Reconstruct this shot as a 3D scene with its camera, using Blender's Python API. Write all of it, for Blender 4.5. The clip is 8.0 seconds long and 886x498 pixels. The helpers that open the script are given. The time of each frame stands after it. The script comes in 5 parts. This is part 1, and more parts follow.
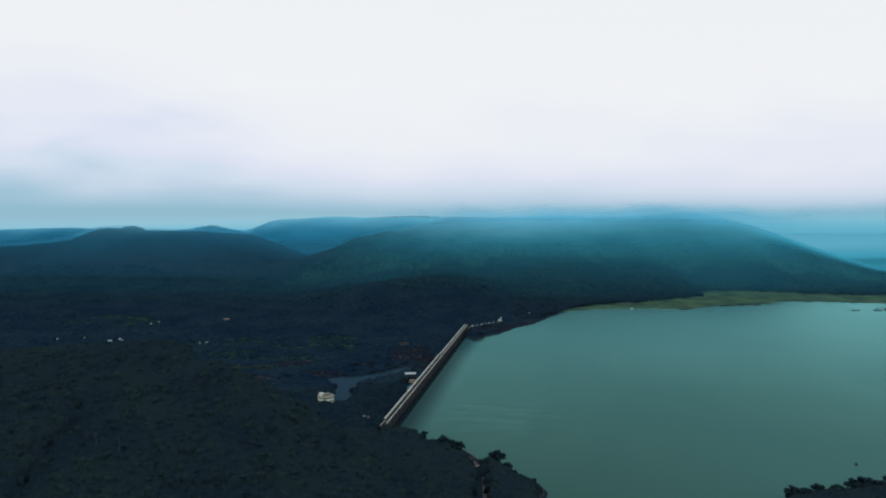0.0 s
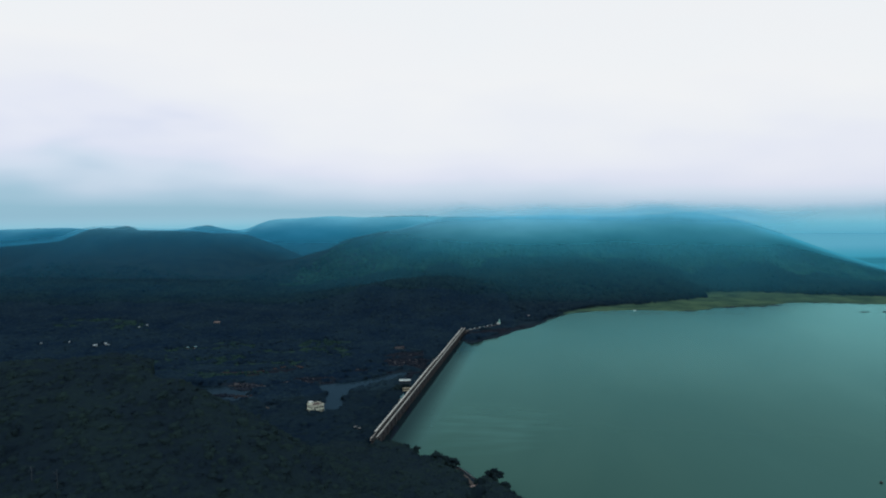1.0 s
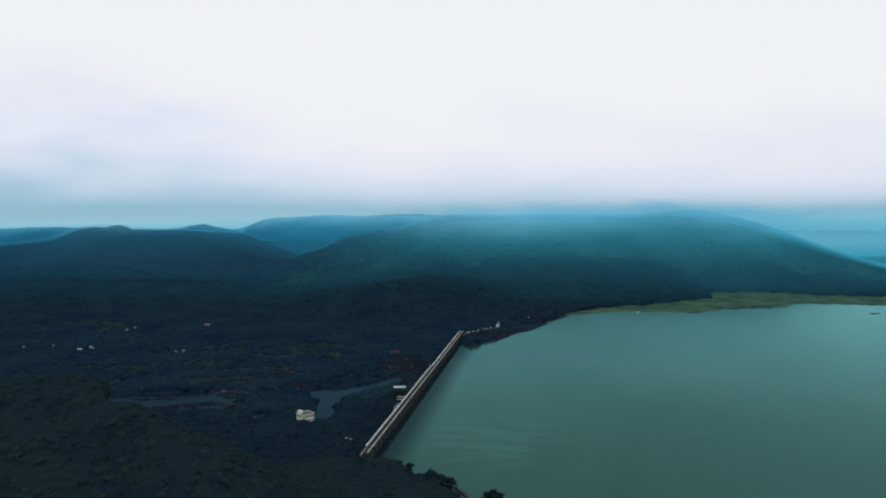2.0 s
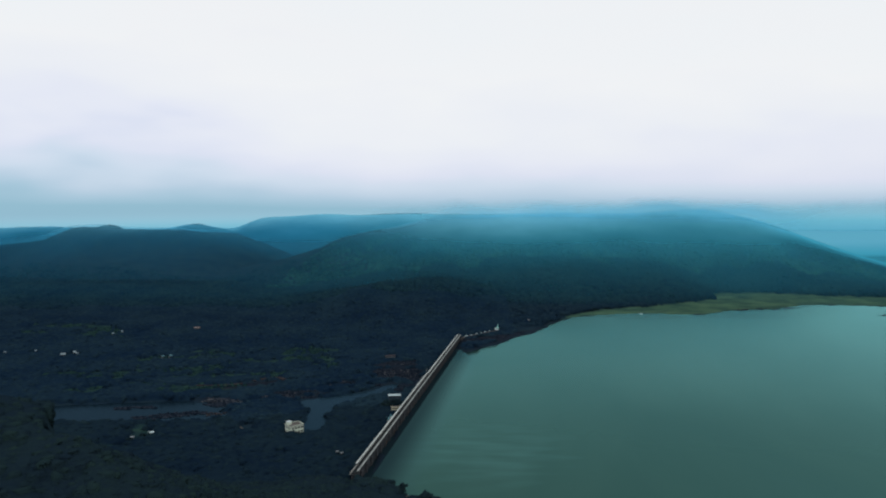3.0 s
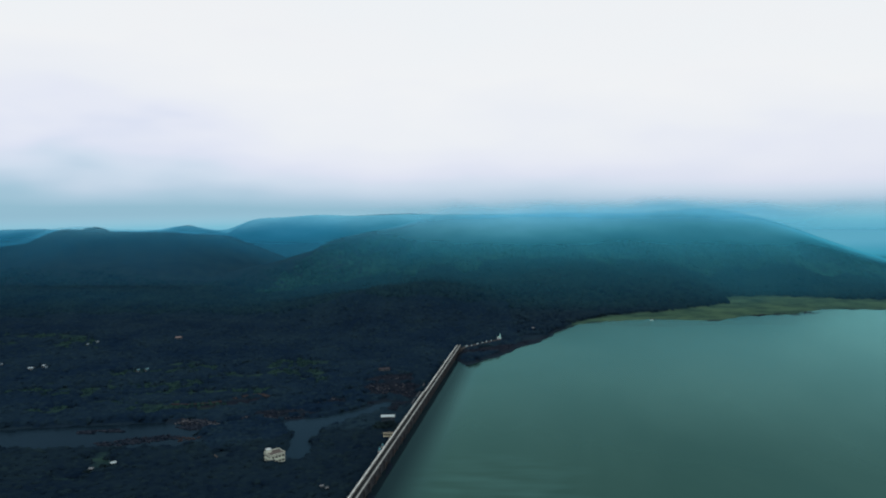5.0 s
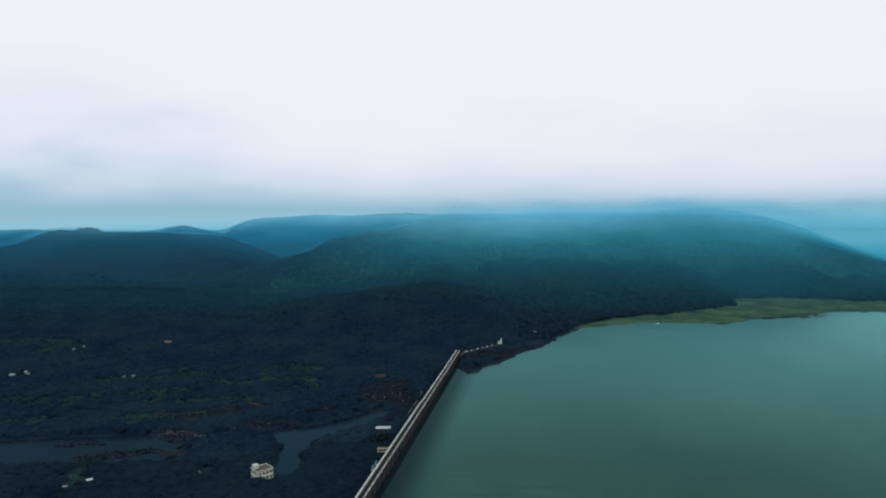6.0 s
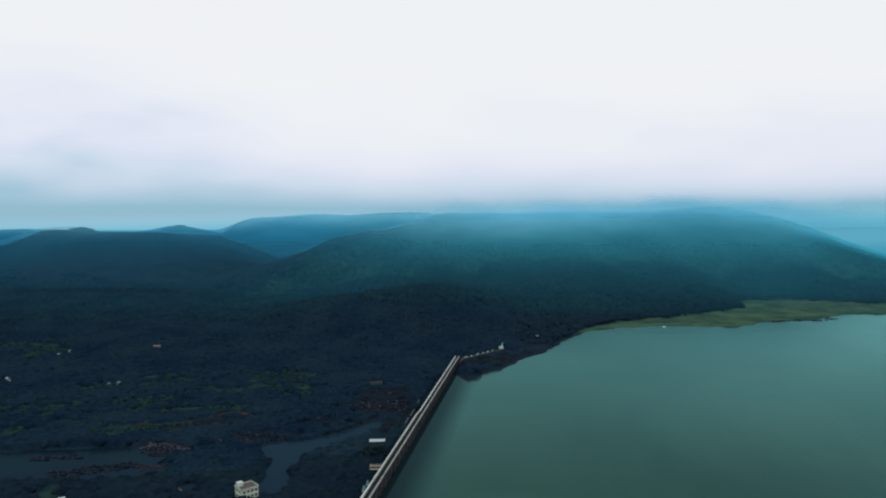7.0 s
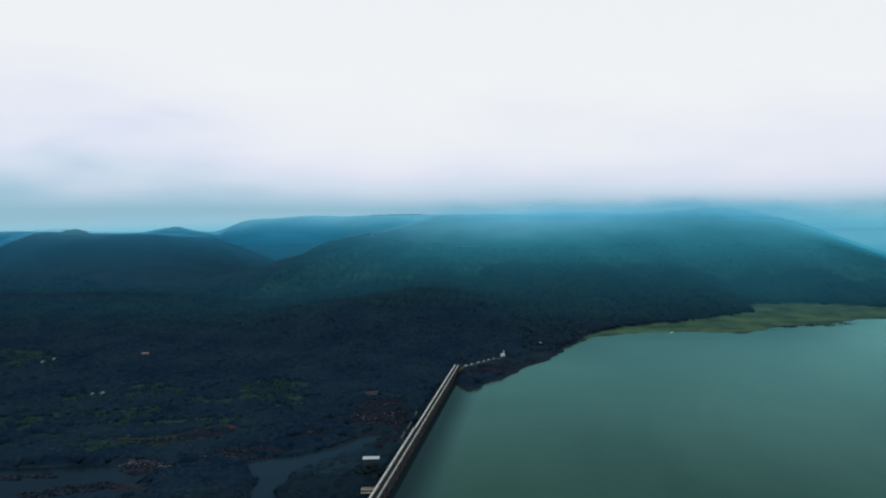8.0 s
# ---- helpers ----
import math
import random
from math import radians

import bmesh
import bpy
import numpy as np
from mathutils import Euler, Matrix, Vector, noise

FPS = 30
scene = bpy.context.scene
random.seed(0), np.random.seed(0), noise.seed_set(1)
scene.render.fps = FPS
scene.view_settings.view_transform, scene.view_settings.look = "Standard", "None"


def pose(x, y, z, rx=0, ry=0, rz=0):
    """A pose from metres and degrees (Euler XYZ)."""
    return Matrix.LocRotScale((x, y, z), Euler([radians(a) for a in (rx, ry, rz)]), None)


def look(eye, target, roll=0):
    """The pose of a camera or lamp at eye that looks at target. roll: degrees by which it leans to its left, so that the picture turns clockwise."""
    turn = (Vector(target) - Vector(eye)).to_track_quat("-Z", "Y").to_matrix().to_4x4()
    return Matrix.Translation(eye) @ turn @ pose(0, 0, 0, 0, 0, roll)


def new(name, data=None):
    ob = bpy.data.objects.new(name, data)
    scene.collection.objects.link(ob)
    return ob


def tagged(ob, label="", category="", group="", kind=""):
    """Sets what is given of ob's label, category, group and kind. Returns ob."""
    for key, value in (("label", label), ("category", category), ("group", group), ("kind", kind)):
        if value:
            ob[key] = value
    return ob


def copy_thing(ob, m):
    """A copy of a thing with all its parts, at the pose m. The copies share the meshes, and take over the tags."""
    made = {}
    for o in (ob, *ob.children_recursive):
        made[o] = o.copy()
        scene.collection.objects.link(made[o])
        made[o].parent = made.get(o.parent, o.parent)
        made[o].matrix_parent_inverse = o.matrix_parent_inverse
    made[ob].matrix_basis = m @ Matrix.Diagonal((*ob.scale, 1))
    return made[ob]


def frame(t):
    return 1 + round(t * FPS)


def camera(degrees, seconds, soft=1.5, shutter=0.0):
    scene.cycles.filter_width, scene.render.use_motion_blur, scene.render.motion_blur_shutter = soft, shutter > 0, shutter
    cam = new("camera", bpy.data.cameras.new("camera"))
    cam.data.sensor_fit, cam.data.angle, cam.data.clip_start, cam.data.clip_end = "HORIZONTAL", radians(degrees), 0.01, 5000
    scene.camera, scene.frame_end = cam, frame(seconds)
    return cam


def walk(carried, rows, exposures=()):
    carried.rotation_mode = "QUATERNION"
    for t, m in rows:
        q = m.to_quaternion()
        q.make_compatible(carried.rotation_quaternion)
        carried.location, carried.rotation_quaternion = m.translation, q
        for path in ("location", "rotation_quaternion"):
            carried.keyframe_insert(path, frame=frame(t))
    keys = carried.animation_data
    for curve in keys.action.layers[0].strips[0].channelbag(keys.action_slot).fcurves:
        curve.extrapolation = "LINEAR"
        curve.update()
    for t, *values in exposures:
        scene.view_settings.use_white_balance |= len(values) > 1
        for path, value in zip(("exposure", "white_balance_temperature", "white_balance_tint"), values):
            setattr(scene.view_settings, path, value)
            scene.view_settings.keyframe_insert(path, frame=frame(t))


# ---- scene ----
cam = camera(64.5, 8.0, soft=2.1)
PATH = [
    (0, (-1.938, 0.431, 163.934), (-2.03, 2.426, 163.828), -0.7),
    (0.5, (-0.529, 16.781, 163.981), (-0.622, 18.776, 163.875), -0.7),
    (1, (0.797, 33.152, 164.117), (0.706, 35.147, 164.009), -0.8),
    (1.5, (1.669, 49.739, 164.315), (1.579, 51.734, 164.205), -0.8),
    (3, (1.725, 99.478, 164.898), (1.642, 101.473, 164.782), -0.9),
    (3.5, (0.999, 115.959, 165.024), (0.918, 117.954, 164.908), -0.9),
    (4, (0.032, 132.181, 165.129), (-0.047, 134.176, 165.013), -1.0),
    (4.5, (-0.661, 148.393, 165.229), (-0.739, 150.388, 165.113), -1.1),
    (6, (-1.286, 197.347, 165.296), (-1.361, 199.342, 165.179), -1.2),
    (6.5, (-0.962, 213.766, 165.334), (-1.037, 215.761, 165.215), -1.2),
    (7, (-0.265, 230.301, 165.399), (-0.342, 232.296, 165.28), -1.2),
    (7.5, (0.273, 247.062, 165.579), (0.196, 249.057, 165.459), -1.3),
    (8, (0.539, 264.052, 165.831), (0.46, 266.047, 165.715), -1.3),
]
walk(cam, [(t, look(eye, target, roll)) for t, eye, target, roll in PATH])

# ---- world, sun, exposure ----
scene.view_settings.exposure = 0.0
SUN_EL, SUN_ROT = radians(48), radians(150)
world = bpy.data.worlds.new("overcast_sky")
scene.world = world
world.use_nodes = True


def link(nt, a, b):
    nt.links.new(a, b)


def build_world(nt):
    nt.nodes.clear()
    N = nt.nodes.new
    out = N("ShaderNodeOutputWorld")
    sky = N("ShaderNodeTexSky")
    sky.sky_type, sky.sun_disc = "NISHITA", False
    sky.sun_elevation, sky.sun_rotation = SUN_EL, SUN_ROT
    bg_sky = N("ShaderNodeBackground")
    bg_sky.inputs["Strength"].default_value = 0.1
    link(nt, sky.outputs[0], bg_sky.inputs["Color"])
    tc = N("ShaderNodeTexCoord")
    sep = N("ShaderNodeSeparateXYZ")
    link(nt, tc.outputs["Generated"], sep.inputs[0])
    # soft cloud masses, stretched sideways
    mp = N("ShaderNodeMapping")
    mp.inputs["Scale"].default_value = (2.2, 2.2, 6.5)
    mp.inputs["Location"].default_value = (3.1, 0.6, 0.9)
    link(nt, tc.outputs["Generated"], mp.inputs[0])
    n1 = N("ShaderNodeTexNoise")
    n1.inputs["Scale"].default_value, n1.inputs["Detail"].default_value, n1.inputs["Roughness"].default_value = 1.2, 3.5, 0.5
    link(nt, mp.outputs[0], n1.inputs["Vector"])
    # height above the horizon, wavered by the clouds
    wav = N("ShaderNodeMath")
    wav.operation = "MULTIPLY_ADD"
    amount = N("ShaderNodeMath")
    amount.operation = "SUBTRACT"
    link(nt, n1.outputs[0], amount.inputs[0])
    amount.inputs[1].default_value = 0.5
    reach = N("ShaderNodeMapRange")
    for k, v in enumerate((0.01, 0.12, 0.02, 0.33)):
        reach.inputs[k + 1].default_value = v
    link(nt, sep.outputs["Z"], reach.inputs[0])
    link(nt, amount.outputs[0], wav.inputs[0])
    link(nt, reach.outputs[0], wav.inputs[1])
    # the cloud is thinner and bluer to the west
    west = N("ShaderNodeMath")
    west.operation = "MULTIPLY_ADD"
    lean = N("ShaderNodeMapRange")
    for k, v in enumerate((-0.5, 0.45, -0.02, 0.02)):
        lean.inputs[k + 1].default_value = v
    link(nt, sep.outputs["X"], lean.inputs[0])
    rise = N("ShaderNodeMapRange")
    for k, v in enumerate((-0.025, 0.03, 0.0, 1.0)):
        rise.inputs[k + 1].default_value = v
    link(nt, sep.outputs["Z"], rise.inputs[0])
    link(nt, lean.outputs[0], west.inputs[0])
    link(nt, rise.outputs[0], west.inputs[1])
    link(nt, sep.outputs["Z"], west.inputs[2])
    link(nt, west.outputs[0], wav.inputs[2])
    ramp = N("ShaderNodeValToRGB")
    cr = ramp.color_ramp
    stops = [(0.0, (0.27, 0.48, 0.61)), (0.009, (0.36, 0.54, 0.68)), (0.02, (0.48, 0.61, 0.75)), (0.033, (0.58, 0.68, 0.81)), (0.053, (0.69, 0.73, 0.86)), (0.077, (0.76, 0.785, 0.88)), (0.117, (0.81, 0.83, 0.88)), (0.2, (0.86, 0.87, 0.885)), (0.5, (0.81, 0.88, 0.91)), (1.0, (0.23, 0.28, 0.31))]
    while len(cr.elements) < len(stops):
        cr.elements.new(0.5)
    for e, (p, c) in zip(cr.elements, stops):
        e.position, e.color = p, (*c, 1)
    link(nt, wav.outputs[0], ramp.inputs[0])
    bg = N("ShaderNodeBackground")
    bg.inputs["Strength"].default_value = 1.06
    link(nt, ramp.outputs[0], bg.inputs["Color"])
    add = N("ShaderNodeMixShader")
    add.inputs[0].default_value = 0.93
    link(nt, bg_sky.outputs[0], add.inputs[1])
    link(nt, bg.outputs[0], add.inputs[2])
    link(nt, add.outputs[0], out.inputs[0])


build_world(world.node_tree)
sun = new("sun", bpy.data.lights.new("sun", "SUN"))
sun.data.energy, sun.data.angle, sun.data.color = 0.3, radians(25), (0.93, 0.97, 1.0)
sun.rotation_euler = (radians(42), 0, radians(30))


# ---- materials ----
def material(name, base, other=None, scale=0.2, rough=0.85, bump=0.0, bump_scale=1.0, metal=0.0, spec=0.3, island=0.0, fine=6.0, detail=6, lift=0.0):
    """Two tones mixed by coarse and fine noise at real size, with relief; lift bends shading normals upwards to even
    out the shade.
    """
    m = bpy.data.materials.new(name)
    m.use_nodes = True
    nt = m.node_tree
    b = nt.nodes["Principled BSDF"]
    N = nt.nodes.new
    geo = N("ShaderNodeNewGeometry")
    coarse, small = N("ShaderNodeTexNoise"), N("ShaderNodeTexNoise")
    coarse.inputs["Scale"].default_value, coarse.inputs["Detail"].default_value = scale, detail
    small.inputs["Scale"].default_value, small.inputs["Detail"].default_value = scale * fine, 3
    for n in (coarse, small):
        link(nt, geo.outputs["Position"], n.inputs["Vector"])
    f = N("ShaderNodeMix")
    f.data_type = "FLOAT"
    f.inputs[0].default_value = 0.45
    link(nt, coarse.outputs[0], f.inputs[2])
    link(nt, small.outputs[0], f.inputs[3])
    fac = f.outputs[0]
    if island:
        isl = N("ShaderNodeMath")
        isl.operation = "MULTIPLY_ADD"
        link(nt, geo.outputs["Random Per Island"], isl.inputs[0])
        isl.inputs[1].default_value = island
        sh = N("ShaderNodeMath")
        sh.operation = "SUBTRACT"
        link(nt, fac, sh.inputs[0])
        sh.inputs[1].default_value = island / 2
        link(nt, sh.outputs[0], isl.inputs[2])
        fac = isl.outputs[0]
    spread = N("ShaderNodeMapRange")
    spread.inputs[1].default_value, spread.inputs[2].default_value = 0.3, 0.7
    link(nt, fac, spread.inputs[0])
    mix = N("ShaderNodeMix")
    mix.data_type = "RGBA"
    link(nt, spread.outputs[0], mix.inputs[0])
    mix.inputs[6].default_value = (*base, 1)
    mix.inputs[7].default_value = (*(other or [v * 0.6 for v in base]), 1)
    link(nt, mix.outputs[2], b.inputs["Base Color"])
    b.inputs["Roughness"].default_value, b.inputs["Metallic"].default_value = rough, metal
    b.inputs["Specular IOR Level"].default_value = spec
    if bump:
        bn, bt = N("ShaderNodeTexNoise"), N("ShaderNodeBump")
        bn.inputs["Scale"].default_value, bn.inputs["Detail"].default_value = bump_scale, 4
        link(nt, geo.outputs["Position"], bn.inputs["Vector"])
        bt.inputs["Strength"].default_value, bt.inputs["Distance"].default_value = bump, 0.3
        link(nt, bn.outputs[0], bt.inputs["Height"])
        link(nt, bt.outputs[0], b.inputs["Normal"])
        if lift:
            up, unit = N("ShaderNodeVectorMath"), N("ShaderNodeVectorMath")
            up.operation, unit.operation = "MULTIPLY_ADD", "NORMALIZE"
            link(nt, geo.outputs["Normal"], up.inputs[0])
            up.inputs[1].default_value, up.inputs[2].default_value = (1 - lift,) * 3, (0, 0, lift)
            link(nt, up.outputs[0], unit.inputs[0])
            link(nt, unit.outputs[0], bt.inputs["Normal"])
    return m


M_FOLIAGE = material("foliage", (0.0125, 0.0240, 0.036), (0.0205, 0.0395, 0.0390), scale=0.05, bump=0.8, bump_scale=2.2, island=0.3, fine=12, spec=0.0, rough=1.0, lift=0.75)
M_HILL = material("hill_foliage", (0.005, 0.016, 0.030), (0.028, 0.080, 0.066), scale=0.011, bump=0.4, bump_scale=0.5, island=0.06, fine=6, spec=0.0, rough=1.0, lift=0.3)
# valley tones bluer to paint in haze; the nearer copy is darker, less hazed
M_VALLEY = material("valley_foliage", (0.0078, 0.0205, 0.042), (0.0210, 0.0435, 0.059), scale=0.016, bump=0.5, bump_scale=1.0, island=0.25, fine=12, spec=0.0, rough=1.0, lift=0.85)
M_NEAR_VALLEY = material("near_valley_foliage", (0.0068, 0.0165, 0.033), (0.0175, 0.0350, 0.044), scale=0.016, bump=0.5, bump_scale=1.0, island=0.25, fine=12, spec=0.0, rough=1.0, lift=0.85)
M_SCRUB = material("field_scrub", (0.011, 0.029, 0.035), (0.026, 0.058, 0.050), scale=0.04, bump=0.5, bump_scale=1.5, island=0.6, fine=8, spec=0.0, rough=1.0, lift=0.7)
M_MID = material("foothill_foliage", (0.0075, 0.0190, 0.037), (0.0165, 0.039, 0.048), scale=0.015, bump=0.4, bump_scale=0.7, island=0.2, fine=8, spec=0.0, rough=1.0, lift=0.5)
M_DEADWOOD = material("grey_dead_wood", (0.055, 0.072, 0.085), (0.032, 0.044, 0.054), scale=1.0, bump=0.3, bump_scale=6, spec=0.03)
M_BARK = material("bark", (0.07, 0.055, 0.042), scale=2.0, bump=0.5, bump_scale=6, spec=0.03)
M_STONE = material("dam_masonry", (0.060, 0.060, 0.064), (0.024, 0.027, 0.032), scale=0.25, rough=0.9, bump=0.5, bump_scale=2.5, spec=0.03)
M_CONCRETE = material("weathered_concrete", (0.50, 0.475, 0.43), (0.26, 0.245, 0.225), scale=0.3, rough=0.85, bump=0.2, bump_scale=3)
# parapet faces toned far below the copings, so only the tops show as pale lines
M_PARAPET_LAKE = material("dark_lakeside_parapet", (0.10, 0.094, 0.088), (0.04, 0.040, 0.043), scale=0.16, rough=0.9, bump=0.2, bump_scale=3, spec=0.03)
M_PARAPET = material("dark_parapet_face", (0.15, 0.15, 0.14), (0.06, 0.062, 0.064), scale=0.18, rough=0.85, bump=0.2, bump_scale=3, spec=0.03)
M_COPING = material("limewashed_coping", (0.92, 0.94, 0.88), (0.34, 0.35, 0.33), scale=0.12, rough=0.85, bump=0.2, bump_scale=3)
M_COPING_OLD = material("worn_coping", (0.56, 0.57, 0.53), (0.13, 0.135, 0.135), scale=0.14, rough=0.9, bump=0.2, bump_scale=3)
M_EARTH = material("bare_red_earth", (0.056, 0.045, 0.045), (0.024, 0.024, 0.030), scale=0.12, rough=1.0, bump=0.3, bump_scale=1.0, spec=0.03)
M_PIER = material("stained_pier_stone", (0.086, 0.083, 0.085), (0.032, 0.034, 0.04), scale=0.4, rough=0.9, bump=0.3, bump_scale=3, spec=0.03)
M_ROAD = material("worn_asphalt", (0.032, 0.036, 0.037), (0.020, 0.024, 0.026), scale=0.6, rough=0.9, bump=0.2, bump_scale=8, spec=0.03)
M_PLASTER = material("cream_plaster", (0.82, 0.88, 0.73), (0.58, 0.62, 0.52), scale=0.35, rough=0.85, bump=0.1, bump_scale=4)
M_WHITE = material("white_paint", (0.74, 0.80, 0.79), (0.56, 0.61, 0.61), scale=0.5, rough=0.7)
M_ROOFSLAB = material("stained_roof_slab", (0.15, 0.12, 0.105), (0.08, 0.07, 0.065), scale=0.5, rough=0.9)
M_TIN = material("corrugated_metal", (0.44, 0.54, 0.58), (0.26, 0.33, 0.36), scale=0.4, rough=0.7, spec=0.1)
M_DARK = material("dark_opening", (0.012, 0.013, 0.014), (0.02, 0.02, 0.02), scale=1.0, rough=0.3)
M_RUST = material("rusty_steel", (0.065, 0.045, 0.038), (0.04, 0.032, 0.03), scale=1.0, rough=0.9, spec=0.03)
M_PALE_ROCK = material("pale_river_rock", (0.135, 0.135, 0.145), (0.045, 0.050, 0.060), scale=0.3, rough=1.0, bump=0.4, bump_scale=1.5, island=0.6, spec=0.0)
M_ROCK = material("river_rock", (0.032, 0.039, 0.054), (0.008, 0.014, 0.024), scale=0.15, rough=1.0, spec=0.0, bump=0.6, bump_scale=1.2, island=0.7)
M_TIN_WHITE = material("whitened_sheet_metal", (0.66, 0.76, 0.76), (0.48, 0.57, 0.58), scale=0.4, rough=0.6, metal=0.0)
M_TILE_PALE = material("faded_red_tiles", (0.36, 0.27, 0.25), (0.22, 0.17, 0.16), scale=0.5, rough=0.85)
M_TILE_DULL = material("dull_pink_tiles", (0.085, 0.076, 0.085), (0.05, 0.047, 0.055), scale=0.5, rough=0.9, spec=0.03)
M_TEAL_TIN = material("blue_green_sheet", (0.10, 0.24, 0.27), (0.06, 0.14, 0.17), scale=0.5, rough=0.6)
M_MINT = material("pale_green_paint", (0.40, 0.72, 0.62), (0.30, 0.55, 0.48), scale=0.8, rough=0.6)
M_SHRINE = material("pale_mint_limewash", (0.46, 0.86, 0.80), (0.34, 0.66, 0.62), scale=0.8, rough=0.7)
M_LANE = material("blue_white_limewash", (0.60, 0.76, 0.78), (0.36, 0.48, 0.50), scale=0.5, rough=0.9, spec=0.0)
M_CREAM = material("pale_yellow_paint", (0.82, 0.77, 0.54), (0.6, 0.56, 0.40), scale=0.5, rough=0.75)
M_TRACK = material("pale_dirt", (0.125, 0.112, 0.104), (0.075, 0.070, 0.066), scale=0.2, rough=0.95, spec=0.03)
M_DARKPAINT = material("black_paint", (0.02, 0.022, 0.024), (0.035, 0.035, 0.036), scale=1.0, rough=0.5)
M_DULLTIN = material("dull_sheet_metal", (0.26, 0.28, 0.29), (0.16, 0.17, 0.18), scale=0.6, rough=0.7)
# wall colour toned to sink into the dark woods below the roofs
M_DARKSTONE = material("dark_blue_stone", (0.055, 0.078, 0.100), (0.030, 0.046, 0.062), scale=0.4, rough=0.95, bump=0.4, bump_scale=2, spec=0.03)
M_GREYWALL = material("dull_grey_concrete", (0.14, 0.155, 0.17), (0.085, 0.095, 0.105), scale=0.4, rough=0.9, spec=0.03)
M_TIN_DIM = material("weathered_sheet_metal", (0.21, 0.28, 0.32), (0.12, 0.165, 0.20), scale=0.8, rough=0.6)
M_TEAL = material("teal_paint", (0.18, 0.46, 0.52), (0.10, 0.28, 0.33), scale=0.8, rough=0.6)


def cover_material():
    """Ground: forest floor, meadow, bare red earth and marsh grass, by the cover attribute."""
    m = bpy.data.materials.new("ground_cover")
    m.use_nodes = True
    nt = m.node_tree
    N = nt.nodes.new
    b = nt.nodes["Principled BSDF"]
    b.inputs["Roughness"].default_value, b.inputs["Specular IOR Level"].default_value = 1.0, 0.0
    geo, att = N("ShaderNodeNewGeometry"), N("ShaderNodeAttribute")
    att.attribute_name = "cover"
    sep = N("ShaderNodeSeparateColor")
    link(nt, att.outputs["Color"], sep.inputs[0])

    def tones(a, c, scale, detail=6):
        n, mx, mr = N("ShaderNodeTexNoise"), N("ShaderNodeMix"), N("ShaderNodeMapRange")
        n.inputs["Scale"].default_value, n.inputs["Detail"].default_value = scale, detail
        n.inputs["Roughness"].default_value = 0.65
        link(nt, geo.outputs["Position"], n.inputs["Vector"])
        mr.inputs[1].default_value, mr.inputs[2].default_value = 0.35, 0.65
        link(nt, n.outputs[0], mr.inputs[0])
        mx.data_type = "RGBA"
        link(nt, mr.outputs[0], mx.inputs[0])
        mx.inputs[6].default_value, mx.inputs[7].default_value = (*a, 1), (*c, 1)
        return mx.outputs[2]

    color = tones((0.012, 0.025, 0.043), (0.019, 0.036, 0.048), 0.03)
    for ch, (a, c, s) in zip(("Red", "Green", "Blue"), (
            ((0.012, 0.029, 0.037), (0.030, 0.063, 0.053), 0.06),
            ((0.022, 0.025, 0.034), (0.010, 0.016, 0.026), 0.10),
            ((0.084, 0.152, 0.092), (0.030, 0.070, 0.058), 0.026))):
        mx = N("ShaderNodeMix")
        mx.data_type = "RGBA"
        link(nt, sep.outputs[ch], mx.inputs[0])
        link(nt, color, mx.inputs[6])
        link(nt, tones(a, c, s), mx.inputs[7])
        color = mx.outputs[2]
    link(nt, color, b.inputs["Base Color"])
    bn, bt = N("ShaderNodeTexNoise"), N("ShaderNodeBump")
    bn.inputs["Scale"].default_value = 0.5
    link(nt, geo.outputs["Position"], bn.inputs["Vector"])
    bt.inputs["Strength"].default_value, bt.inputs["Distance"].default_value = 0.6, 0.5
    link(nt, bn.outputs[0], bt.inputs["Height"])
    link(nt, bt.outputs[0], b.inputs["Normal"])
    return m


M_GROUND = cover_material()


